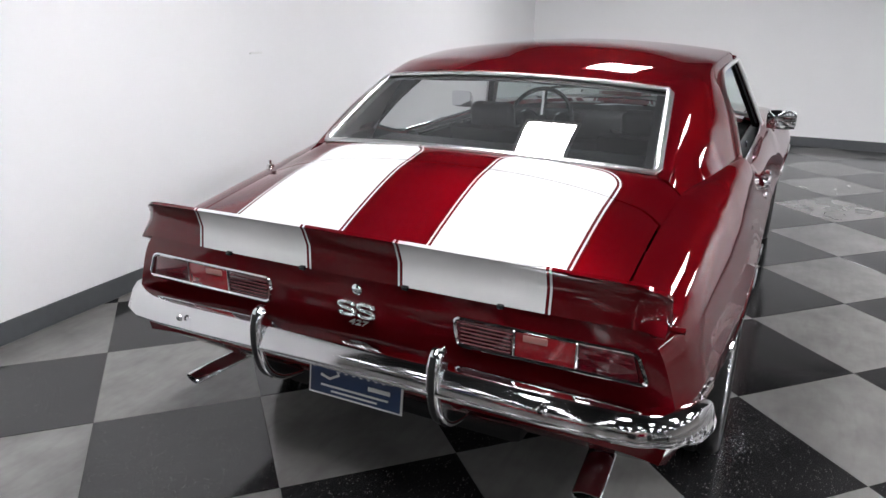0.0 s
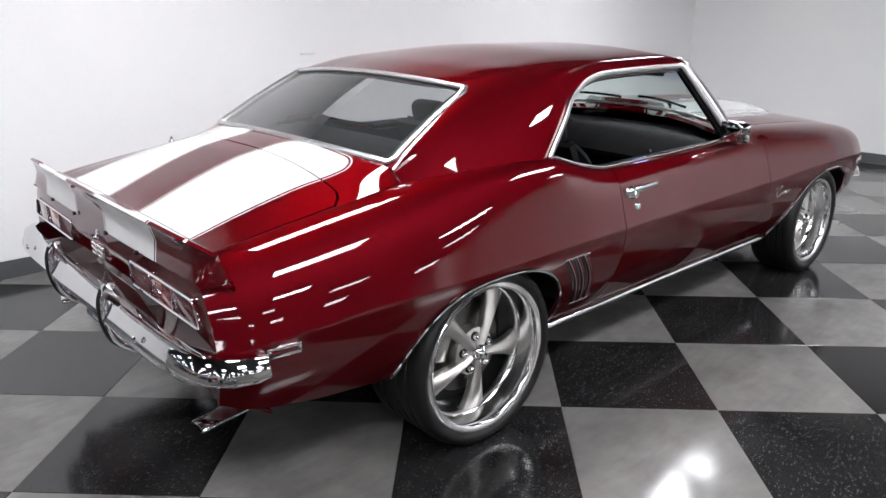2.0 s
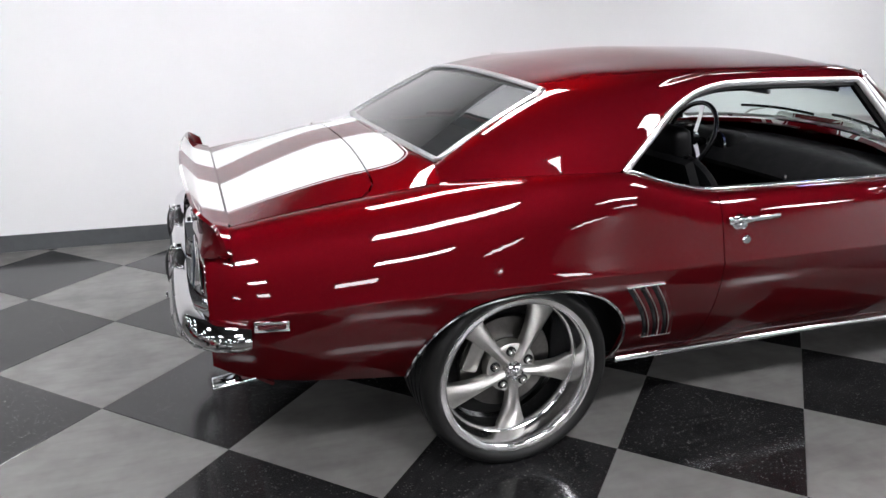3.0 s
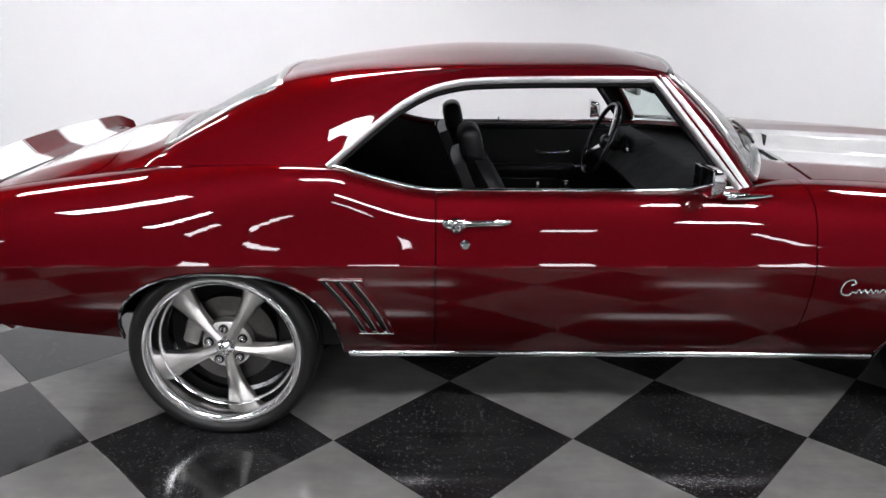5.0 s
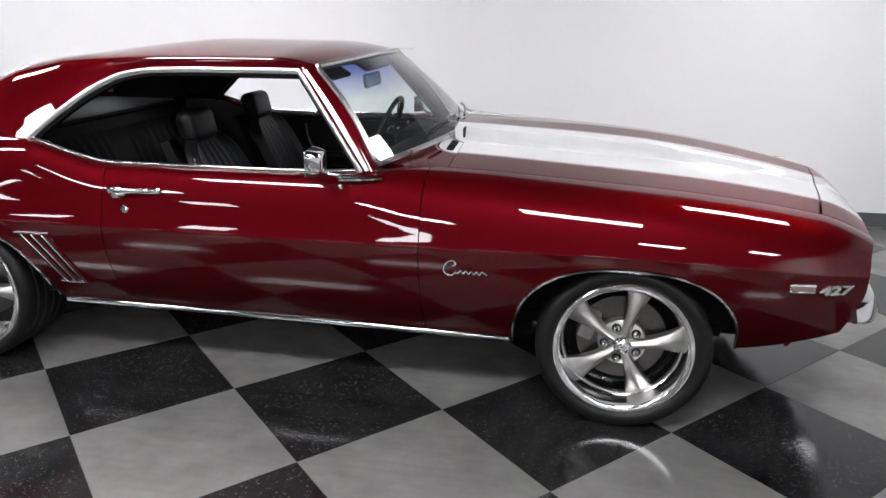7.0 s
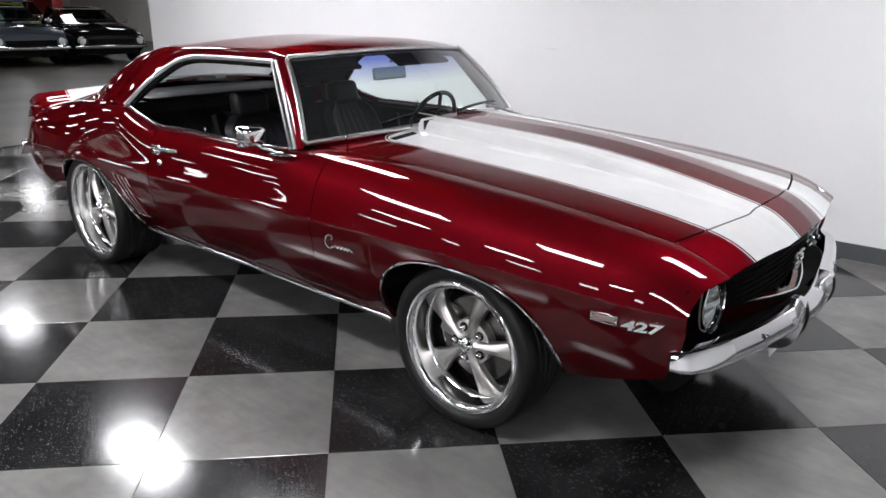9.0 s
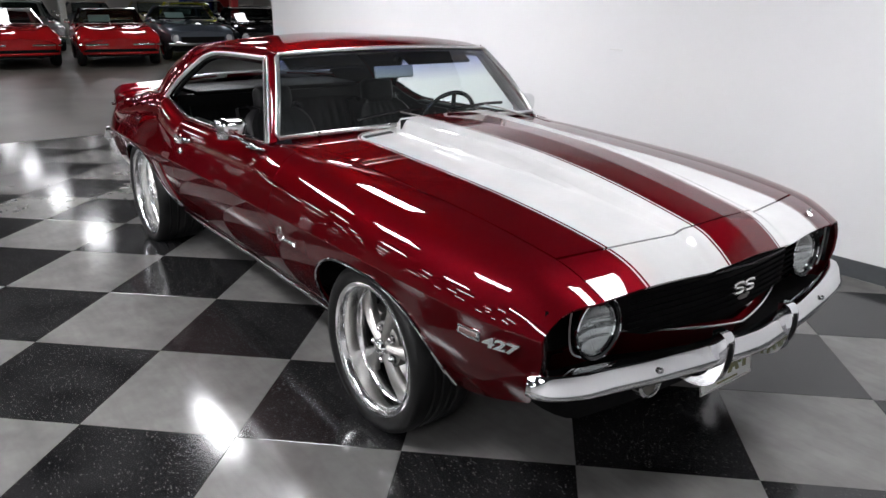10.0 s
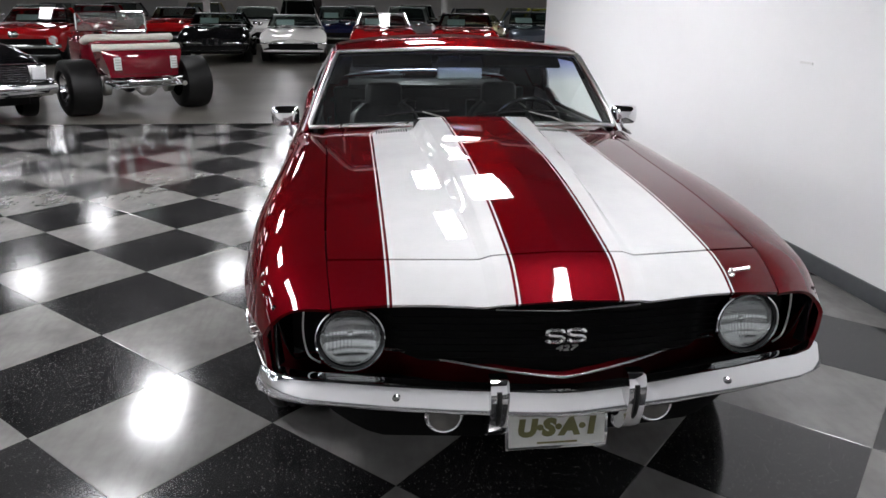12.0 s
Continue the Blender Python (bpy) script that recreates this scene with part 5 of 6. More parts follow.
# ---- cabin
part("rear_bulkhead", box(-1.20, 0, 0.62, 0.04, 1.36, 0.66, 0.01), VINYL, car)
part("parcel_shelf", box(-1.40, 0, 0.955, 0.50, 1.16, 0.03, 0.01), VINYL, car, "black parcel shelf")
for s in (-1, 1):
    trim = part("door_trim", sheet(lambda u, v: (u, s * (0.765 - 0.02 * np.sin(v * np.pi)), 0.30 + 0.585 * v), np.linspace(-0.62, 0.60, 12), np.linspace(0, 1, 10), (0, -s, 0), lip=0.02), VINYL, doors[s], "black vinyl door panel")
    part("door_cap", tube([(x, s * 0.770, 0.872) for x in np.linspace(-0.62, 0.50, 8)], 0.030, 0.018, 10), VINYL, doors[s])
    part("trim_strip", tube([(x, s * 0.742, 0.585) for x in np.linspace(-0.60, 0.55, 6)], 0.003, 0.004, 6), CHROME, doors[s])
    part("trim_strip", tube([(x, s * 0.745, 0.50) for x in np.linspace(-0.60, 0.55, 6)], 0.003, 0.003, 6), CHROME, doors[s])
    part("arm_rest", box(-0.10, s * 0.715, 0.645, 0.48, 0.07, 0.055, 0.022, 3), VINYL, doors[s])
    part("door_pull", tube([(0.10, s * 0.735, 0.74), (0.08, s * 0.715, 0.735), (-0.06, s * 0.715, 0.735), (-0.08, s * 0.735, 0.74)], 0.007, 0.007, 8), CHROME, doors[s])
    pull = flowing([(-0.41, 0.83), (-0.395, 0.74), (-0.35, 0.672), (-0.27, 0.657), (0.0, 0.656), (0.20, 0.66)], 4)
    part("armrest_edge", tube([(x, s * 0.728, z) for x, z in pull], 0.006, 0.006, 6, up=(0, 1, 0)), DASH_TRIM, doors[s])
    part("door_top_line", tube([(x, s * 0.738, 0.878) for x in np.linspace(-0.62, 0.50, 6)], 0.003, 0.003, 6), CHROME, doors[s])
    part("window_crank", tube([(0.30, s * 0.74, 0.62), (0.30, s * 0.71, 0.62), (0.23, s * 0.705, 0.655), (0.225, s * 0.68, 0.656)], 0.006, 0.006, 8), CHROME, doors[s])
    part("quarter_trim", sheet(lambda u, v: (u, s * (0.768 - 0.01 * np.sin(v * np.pi)), 0.30 + v * (zt(u) - 0.32)), np.linspace(-1.20, -0.60, 14), np.linspace(0, 1, 8), (0, -s, 0), lip=0.01), VINYL, car)
    part("pillar_trim", sheet(lambda u, v: (u, s * (sail(u, v, 1)[1] - 0.045), sail(u, v, 1)[2] - 0.01), np.linspace(-1.55, -1.17, 10), np.linspace(0, 1, 8), (0, -s, 0), lip=0), VINYL, car)
    part("quarter_crank", tube([(-0.80, s * 0.755, 0.72), (-0.80, s * 0.72, 0.72), (-0.80, s * 0.715, 0.79), (-0.80, s * 0.695, 0.795)], 0.006, 0.006, 8), CHROME, car)


def bucket(u, v, w0, w1, h0, h1, lean, thick, puff):
    """A padded shape: front face, u across, v upwards."""
    half = (w0 + (w1 - w0) * v ** 1.5) * np.where(v > 0.8, np.sqrt(np.clip(1 - ((v - 0.8) / 0.26) ** 2, 0.05, 1)), 1)
    ribs = 0.006 * np.abs(np.sin(u * 14)) * (np.abs(u) < 0.62) * np.clip(v * 4, 0, 1) * np.clip((1 - v) * 5, 0, 1)
    bolster = puff * np.clip((np.abs(u) - 0.55) / 0.3, 0, 1) * (1 - np.clip((np.abs(u) - 0.85) / 0.15, 0, 1) ** 2 * 1.6)
    return half, ribs + bolster


def front_seat(y, slide=0.0):
    def back(u, v):
        half, puff = bucket(u, v, 0.235, 0.20, 0, 0, 0, 0, 0.03)
        return -0.30 - 0.215 * v + puff + 0.02 * np.sin(v * np.pi), y + u * half, 0.47 + 0.46 * v
    body = part("front_seat", sheet(back, np.linspace(-1, 1, 57), np.linspace(0, 1, 18), (1, 0, 0), lip=0.095), VINYL, car, "black vinyl bucket seat with headrest", pose(slide, 0, 0))
    part("seat_shell", sheet(lambda u, v: (-0.405 - 0.205 * v - 0.012 * np.cos(u * 1.5), y + u * (0.23 - 0.030 * v), 0.44 + 0.485 * v), np.linspace(-1, 1, 9), np.linspace(0, 1, 8), (-1, 0, 0), lip=0.04), VINYL, body)

    def cushion(u, v):
        half, puff = bucket(u, v, 0.235, 0.25, 0, 0, 0, 0, 0.03)
        half = 0.24
        ribs = 0.006 * np.abs(np.sin(u * 14)) * (np.abs(u) < 0.62)
        return -0.38 + 0.52 * v, y + u * half, 0.455 + 0.05 * v + ribs + 0.03 * (np.abs(u) > 0.68) - 0.06 * np.clip((v - 0.85) / 0.15, 0, 1) ** 2
    part("cushion", sheet(cushion, np.linspace(-1, 1, 57), np.linspace(0, 1, 14), (0, 0, 1), lip=0.14), VINYL, body)
    head = box(-0.545, y, 0.975, 0.090, 0.225, 0.150, 0.040, 4, Matrix.Rotation(radians(-12), 4, "Y"))
    part("headrest", head, VINYL, body)
    for d in (-0.06, 0.06):
        part("headrest_post", tube([(-0.528, y + d, 0.86), (-0.540, y + d, 0.93)], 0.006, 0.006, 8), CHROME, body)
    part("side_hinge", tube([(-0.42, y + 0.225, 0.60), (-0.455, y + 0.228, 0.70), (-0.44, y + 0.228, 0.74)], 0.012, 0.006, 8), CHROME, body)


front_seat(-0.365, 0.05)
front_seat(0.365)


def bench_back(u, v):
    ribs = 0.007 * np.abs(np.sin(u * 30)) * np.clip(v * 4, 0, 1) * np.clip((1 - v) * 6, 0, 1) * (np.abs(np.abs(u) - 0.5) < 0.36)
    return -1.02 - 0.15 * v + ribs + 0.02 * np.sin(v * np.pi), u * 0.62, 0.44 + 0.44 * v


bench = part("rear_seat", sheet(bench_back, np.linspace(-1, 1, 121), np.linspace(0, 1, 14), (1, 0, 0.2), lip=0.08), VINYL, car, "black pleated rear bench seat")
part("cushion", sheet(lambda u, v: (-1.05 + 0.44 * v, u * 0.60, 0.40 + 0.05 * v + 0.006 * np.abs(np.sin(u * 30)) - 0.05 * np.clip((v - 0.8) / 0.2, 0, 1) ** 2), np.linspace(-1, 1, 121), np.linspace(0, 1, 10), (0, 0, 1), lip=0.12), VINYL, bench)


def dash(u, v):
    """Padded top that rolls over to the face."""
    a = v * 1.7
    return 0.30 + 0.36 * (1 - v) ** 1.0 - 0.10 * np.sin(a) * (v > 0), u * 0.735, 0.885 - 0.02 * u ** 2 + 0.0 * a - 0.26 * np.clip(v - 0.55, 0, 1) ** 1.1


dash_ob = part("dashboard", sheet(dash, np.linspace(-1, 1, 25), np.linspace(0, 1, 16), (-0.3, 0, 1), lip=0.03), DASH, car, "dark padded dashboard")
part("instrument_pod", box(0.345, 0.37, 0.835, 0.12, 0.42, 0.14, 0.03, 3), DASH, dash_ob)
for d in (-0.11, 0.11):
    part("gauge", lathe([(0, 0.004), (0.062, 0.004), (0.068, 0.010), (0.072, 0)], 28), CHROME, dash_ob, "", pose(0.281, 0.37 + d, 0.838, 0, -90, 0))
    part("gauge_face", lathe([(0, 0.006), (0.060, 0.006)], 28), GLOSS_BLACK, dash_ob, "", pose(0.281, 0.37 + d, 0.838, 0, -90, 0))
part("console", box(-0.05, 0, 0.42, 0.80, 0.20, 0.22, 0.03, 3), VINYL, car)
lever = part("gear_lever", tube([(0.02, 0, 0.52), (0.0, 0, 0.62), (-0.04, 0, 0.70)], 0.007, 0.007, 8), CHROME, car)
part("knob", lathe([(0, 0.03), (0.016, 0.026), (0.024, 0.008), (0.018, -0.014), (0.008, -0.02)], 18), GLOSS_BLACK, lever, "", pose(-0.045, 0, 0.715))

at = pose(0.185, 0.37, 0.868, 0, -68, 0)
ring = [(0.185 * math.cos(a), 0.185 * math.sin(a), 0) for a in np.linspace(0, 2 * math.pi, 49)[:-1]]
sw = part("steering_wheel", tube(ring, 0.0125, 0.0125, 10, True), GLOSS_BLACK, car, "three-spoke steering wheel with chrome spokes", at)
for a in (0, 125, -125):
    c, q = math.cos(radians(a)), math.sin(radians(a))
    part("spoke", tube([(0.03 * c, 0.03 * q, -0.03), (0.10 * c, 0.10 * q, -0.02), (0.178 * c, 0.178 * q, 0)], 0.016, 0.003, 8), CHROME, sw)
part("horn_cap", lathe([(0, 0.0), (0.02, -0.002), (0.032, -0.01), (0.036, -0.035)], 24), GLOSS_BLACK, sw)
part("column", tube([(0, 0, -0.03), (0.0, 0, -0.22)], 0.026, 0.026, 10, up=(1, 0, 0)), GLOSS_BLACK, sw)

rv = part("rear_view_mirror", box(0.215, 0.0, 1.165, 0.022, 0.235, 0.062, 0.010, 3, Matrix.Rotation(radians(-8), 4, "Y")), plain("pale grey mirror back", (0.42, 0.46, 0.45), 0.25, 0.3, 0.05, 20.0), car, "wide rear-view mirror on a chrome stalk")
part("stalk", tube([(0.225, 0, 1.22), (0.235, 0, 1.25), (0.225, 0, 1.275)], 0.008, 0.008, 8), CHROME, rv)
for s in (-1, 1):
    part("sun_visor", box(0.085, s * 0.345, 1.232, 0.16, 0.42, 0.020, 0.008, 2, Matrix.Rotation(radians(28), 4, "Y")), VINYL, car)

# wipers
for y0, y1 in ((-0.05, -0.44), (0.50, 0.02)):
    pivot = (0.685, y0 + 0.06, 0.935 if abs(y0) > 0.2 else 0.958)
    line = lambda y, h: tuple(np.array([float(c) for c in windscreen(np.array(h), np.array(y / (0.775 - 0.147 * h)))]) + np.array((0.018, 0, 0.014)))
    arm = part("wiper", tube([pivot, line(y0 - 0.10, 0.06), line((y0 + y1) / 2, 0.135)], 0.006, 0.004, 6, taper=[1.6, 1.0, 0.7]), SATIN, car, "windscreen wiper with a bright arm")
    part("blade", tube([line(y, 0.085 + 0.045 * (y - y1) / (y0 - y1) + 0.02 * math.sin(math.pi * (y - y1) / (y0 - y1))) for y in np.linspace(y0 - 0.06, y1, 12)], 0.005, 0.007, 6), GLOSS_BLACK, arm)

# ---------------------------------------------------------------- the other cars in the hall
SIGN = plain("pale price sheet", (0.50, 0.62, 0.59), 0.5, 0.0, 0.06, 10.0)
DARK_GLASS = pane("dark car window", (0.50, 0.55, 0.54))
FAR_CHROME = plain("far chrome", (0.70, 0.70, 0.71), 0.12, 1.0, 0.05, 8.0)
LAMP_LENS = plain("headlamp lens", (0.70, 0.71, 0.72), 0.12, 0.3, 0.05, 30.0, coat=1.0)


def other_paint(name, color, metal=0.1):
    return car_paint(name, color, None, metal, 0.35)


def other_car(label, at, paint, roof_paint=None, length=4.75, width=1.82, hood=0.90, belt=0.93, top=1.36, cabin=(-1.30, 0.62), roof_x=(-0.72, 0.02), lamps=2, pointed=0.0, sign=True, sport=False, mouth=0.17):
    """A parked car that faces its own +x. cabin: where the glasshouse starts and ends at the belt."""
    it = thing("parked_car", label, "car", "parked cars in the hall", at)
    hl, hw = length / 2, width / 2
    crown = cur((-hl, 0.80), (-hl + 0.25, belt - 0.03), (cabin[0], belt + 0.01), (cabin[1], belt + 0.01), (hl - 0.9, hood), (hl - 0.15, hood - 0.09), (hl, hood - 0.20 - 0.10 * pointed))
    if sport:
        crown = cur((-hl, 0.74), (-hl + 0.25, belt - 0.04), (cabin[0], belt + 0.01), (cabin[1], belt), (hl - 1.0, hood), (hl - 0.45, hood - 0.07), (hl - 0.12, hood - 0.17), (hl, hood - 0.24))
    wide = cur((-hl, 0.86 * hw), (-hl + 0.3, 0.97 * hw), (0, hw), (hl - 0.6, 0.98 * hw), (hl - 0.12, 0.92 * hw), (hl, (0.86 - 0.16 * pointed) * hw))
    low = cur((-hl, 0.45), (-hl + 0.4, 0.30), (-1.0, 0.24), (1.0, 0.24), (hl - 0.4, 0.30), (hl, 0.42))
    wx = (-length * 0.285, length * 0.30)

    def skin(u, v):
        a = np.abs(v)
        s = np.sign(v)
        top_z, w, b = crown(u), wide(u), low(u)
        for c in wx:
            b = np.maximum(b, np.where(np.abs(u - c) < 0.37, 0.30 + 0.36 * np.sqrt(np.clip(1 - ((u - c) / 0.37) ** 2, 0, 1)), 0))
        t = np.clip((1 - a) / 0.55, 0, 1)
        z_side = b + (top_z - 0.10 - b) * t
        bulge = 1 - 0.10 * np.abs(2 * np.clip((z_side - 0.25) / 0.65, 0, 1) - 1.1) ** 2
        q = np.clip(a / 0.45, 0, 1)
        y = np.where(a > 0.45, w * bulge, w * 0.965 * q)
        swell = sum((0.085 if sport else 0.035) * np.exp(-((u - c) / 0.55) ** 2) for c in wx) * np.exp(-((q - 0.82) / 0.16) ** 2)
        ridge = 0.028 * np.exp(-(q / 0.10) ** 2) - 0.012 * np.exp(-((q - 0.42) / 0.14) ** 2)
        z = np.where(a > 0.45, z_side, top_z - 0.10 * q ** 4 + swell + ridge * (u > cabin[1]))
        return u, s * y, z
    us = np.unique(np.r_[np.linspace(-hl, hl, 34), [c + d for c in wx for d in (-0.371, -0.36, -0.32, -0.2, 0, 0.2, 0.32, 0.36, 0.371)]])
    body = part("body", sheet(skin, us, np.linspace(-1, 1, 33), (0, 0, 1), lip=0.02), paint, it)
    part("front_end", sheet(lambda u, v: (hl - 0.03 * np.abs(u) ** 2 * (1 + 6 * pointed) + 0.0 * v, u * wide(hl), low(hl) + v * (crown(hl) - low(hl))), np.linspace(-1, 1, 15), np.linspace(0, 1, 6), (1, 0, 0), lip=0.02), paint, it)
    gw, gz, gh = (0.84, 0.36, mouth) if sport else (0.62, 0.50, 0.13)
    part("grille", sheet(lambda u, v: (hl + 0.008 - 0.03 * np.abs(u * gw) ** 2 * (1 + 6 * pointed), u * gw * hw, gz + gh * v), np.linspace(-1, 1, 11), np.linspace(0, 1, 3), (1, 0, 0), lip=0.01), GRILLE, it)
    part("back_end", sheet(lambda u, v: (-hl + 0.02 * u * u, u * wide(-hl), 0.45 + v * 0.35), np.linspace(-1, 1, 9), np.linspace(0, 1, 4), (-1, 0, 0), lip=0.02), paint, it)
    part("underside", box(0, 0, 0.33, length - 0.5, width - 0.45, 0.18, 0.02, 1), BLACK, it)
    bar = np.linspace(-1, 1, 13)
    if sport:
        for s in (-1, 1):
            part("bumper", tube([(hl + 0.03 - 0.12 * b ** 3, s * b * hw * 0.93, 0.535 - 0.01 * b) for b in np.linspace(0.30, 1, 9)], 0.016, 0.020, 8), FAR_CHROME, it, "slim chrome half bumper")
        part("chin", tube([(hl - 0.02 - 0.14 * abs(b) ** 3, b * hw * 0.86, 0.335) for b in bar], 0.03, 0.035, 8), paint, it)
        part("hood_vent", box(cabin[1] + 0.55, 0, float(crown(cabin[1] + 0.55)) + 0.012, 0.05, 0.62, 0.022, 0.006, 1), GRILLE, it)
    else:
        part("bumper", tube([(hl + 0.045 - 0.10 * abs(b) ** 3 * (1 + pointed), b * hw * 0.95, 0.455) for b in bar], 0.03, 0.05, 8), FAR_CHROME, it)
    for s in (-1, 1):
        for k in range(lamps // 2):
            part("headlamp", lathe([(0, 0.02), (0.05, 0.016), (0.08, 0.004), (0.09, 0.012), (0.10, 0)], 18), LAMP_LENS, it, "", pose(hl - 0.02 - 0.06 * pointed, s * (hw * 0.78 - 0.20 * k), 0.60, 0, 90, 0))
        for c in wx:
            w = part("wheel", lathe([(0.30, -0.2), (0.325, -0.14), (0.33, -0.04), (0.318, -0.008), (0.27, 0.006), (0.225, 0.0), (0.215, -0.02)], 28), RUBBER, it, "", pose(c, s * (hw - 0.03), 0.33, 90 if s < 0 else -90, 0, 0))
            part("rim", lathe([(0, -0.01), (0.06, -0.012), (0.08, -0.03), (0.18, -0.045), (0.205, -0.02), (0.217, -0.004)], 24), FAR_CHROME, w)
    part("windscreen_trim", tube([(cabin[1] + 0.10 - 0.09 * abs(b) ** 2, b * 0.80 * hw, belt + 0.02) for b in bar], 0.012, 0.012, 6), FAR_CHROME, it)
    w0, w1 = 0.86 * hw, 0.66 * hw

    def quad(name, pts, material, lab=""):
        a, b, c, d = (np.array(p, float) for p in pts)
        bow = {"windscreen": 0.08, "rear_window": -0.08}.get(name, 0.0)
        f = lambda u, v: tuple((a[k] * (1 - u) + b[k] * u) * (1 - v) + (d[k] * (1 - u) + c[k] * u) * v + (bow * (1 - (2 * u - 1) ** 2) * (1 - 0.6 * v) if k == 0 else 0.0) for k in range(3))
        mid = (a + b + c + d) / 4 - np.array(((cabin[0] + cabin[1]) / 2, 0, belt))
        return part(name, sheet(f, np.linspace(0, 1, 9), np.linspace(0, 1, 5), mid, lip=0.012), material, it, lab)
    zb, zt_ = belt + 0.005, top - 0.02
    quad("windscreen", [(cabin[1], -w0 * 0.93, zb), (cabin[1], w0 * 0.93, zb), (roof_x[1], w1, zt_), (roof_x[1], -w1, zt_)], DARK_GLASS)
    quad("rear_window", [(cabin[0], -w0 * 0.9, zb), (cabin[0], w0 * 0.9, zb), (roof_x[0], w1, zt_), (roof_x[0], -w1, zt_)], DARK_GLASS)
    for s in (-1, 1):
        quad("side_window", [(cabin[0] + 0.12, s * w0, zb), (cabin[1] - 0.04, s * w0 * 0.97, zb), (roof_x[1] - 0.03, s * w1, zt_), (roof_x[0] + 0.05, s * w1, zt_)], DARK_GLASS)
        part("pillar", tube([(cabin[1], s * w0 * 0.95, zb), (roof_x[1], s * w1, zt_)], 0.018, 0.018, 6), FAR_CHROME, it)
        part("mirror", box(cabin[1] - 0.10, s * (hw + 0.05), belt + 0.07, 0.07, 0.13, 0.09, 0.03, 3), FAR_CHROME, it, "small chrome door mirror")
        part("side_trim", tube([(x, s * (float(wide(x)) * 1.004), 0.56) for x in np.linspace(wx[0] + 0.45, wx[1] - 0.45, 7)], 0.008, 0.014, 6), FAR_CHROME, it, "thin chrome side strip")
        part("pillar", tube([(cabin[0] + 0.05, s * w0 * 0.95, zb), (roof_x[0], s * w1, zt_)], 0.055, 0.03, 6), roof_paint or paint, it)

    def lid_top(u, v):
        x = roof_x[0] - 0.05 + u * (roof_x[1] - roof_x[0] + 0.07)
        return x, v * (w1 + 0.02), top - 0.045 * np.abs(v) ** 3 - 0.03 * (2 * u - 1) ** 2
    part("header_trim", tube([(roof_x[1] + 0.012, b * w1, zt_ + 0.004) for b in (-1, 0, 1)], 0.014, 0.014, 6), FAR_CHROME, it)
    part("roof", sheet(lid_top, np.linspace(0, 1, 9), np.linspace(-1, 1, 11), (0, 0, 1), lip=0.03), roof_paint or paint, it)
    part("seats", box((cabin[0] + cabin[1]) / 2 - 0.1, 0, belt - 0.02, 0.7, 1.2, 0.22, 0.06), VINYL, it)
    if sign:
        k, slope = 0.42, math.degrees(math.atan2(cabin[1] - roof_x[1], zt_ - zb))
        x = cabin[1] + (roof_x[1] - cabin[1]) * k - 0.07
        part("price_sheet", box(x, -0.26, zb + (zt_ - zb) * k - 0.02, 0.006, 0.50, 0.26, 0, 1, Matrix.Rotation(radians(-slope), 4, "Y")), SIGN, it, "pale price sheet behind the windscreen")
    return it


P_BLACK = other_paint("black car paint", (0.006, 0.006, 0.007))
P_WHITE = other_paint("white car paint", (0.80, 0.79, 0.76), 0.0)
P_RED = other_paint("bright red car paint", (0.42, 0.010, 0.012))
P_WINE = other_paint("wine red car paint", (0.20, 0.006, 0.012))
P_BLUE = other_paint("dark blue car paint", (0.012, 0.016, 0.055), 0.4)
P_GREY = other_paint("blue grey car paint", (0.10, 0.12, 0.15), 0.6)
P_YELLOW = other_paint("lemon yellow car paint", (0.62, 0.58, 0.06), 0.0)
P_CREAM = other_paint("cream car paint", (0.58, 0.52, 0.30), 0.0)
P_SILVER = other_paint("silver car paint", (0.42, 0.43, 0.44), 0.8)

sedan = other_car("black sixties sedan with a bright chrome front", pose(-7.2, -6.41, 0, 0, 0, 35), P_BLACK, hood=0.93, belt=0.97, top=1.42, width=1.9, lamps=0)
face = part("chrome_grille", box(2.388, 0, 0.645, 0.03, 1.36, 0.19, 0.012), GRILLE, sedan, "wide chrome grille of thin bars")
for k in range(7):
    part("grille_bar", box(2.408, 0, 0.565 + 0.027 * k, 0.018, 1.34, 0.010, 0.003, 1), FAR_CHROME, face)
for s in (-1, 1):
    bezel = part("headlamp_bezel", box(2.395, s * 0.785, 0.652, 0.07, 0.21, 0.215, 0.03, 3), FAR_CHROME, sedan, "square chrome headlamp surround")
    part("lens", box(2.428, s * 0.785, 0.652, 0.02, 0.15, 0.15, 0.03, 3), LAMP_LENS, bezel)
heavy = [(2.53 - 0.10 * abs(b) ** 4, b * 0.95, 0.475) for b in np.linspace(-1, 1, 17)] + [(2.36, 0.965, 0.475), (2.1, 0.972, 0.475)]
part("bumper_blade", tube([(2.1, -0.972, 0.475), (2.36, -0.965, 0.475)] + heavy, 0.045, 0.085, 12), FAR_CHROME, sedan, "deep chrome bumper blade")
part("lower_blade", tube([(x - 0.06, y * 0.97, 0.40) for x, y, _ in heavy[:17]], 0.03, 0.03, 8), FAR_CHROME, sedan)
part("hood_lip", tube([(2.395, b * 0.86, 0.765) for b in np.linspace(-1, 1, 9)], 0.012, 0.010, 6), FAR_CHROME, sedan)
LOW = dict(cabin=(-1.2, 0.40), roof_x=(-0.75, -0.08), lamps=0, sport=True)
other_car("white low sports coupe with a pointed nose", pose(-18.3, -2.05, 0, 0, 0, 2), P_WHITE, P_WHITE, 4.6, 1.82, 0.86, 0.90, 1.24, pointed=0.8, **LOW)
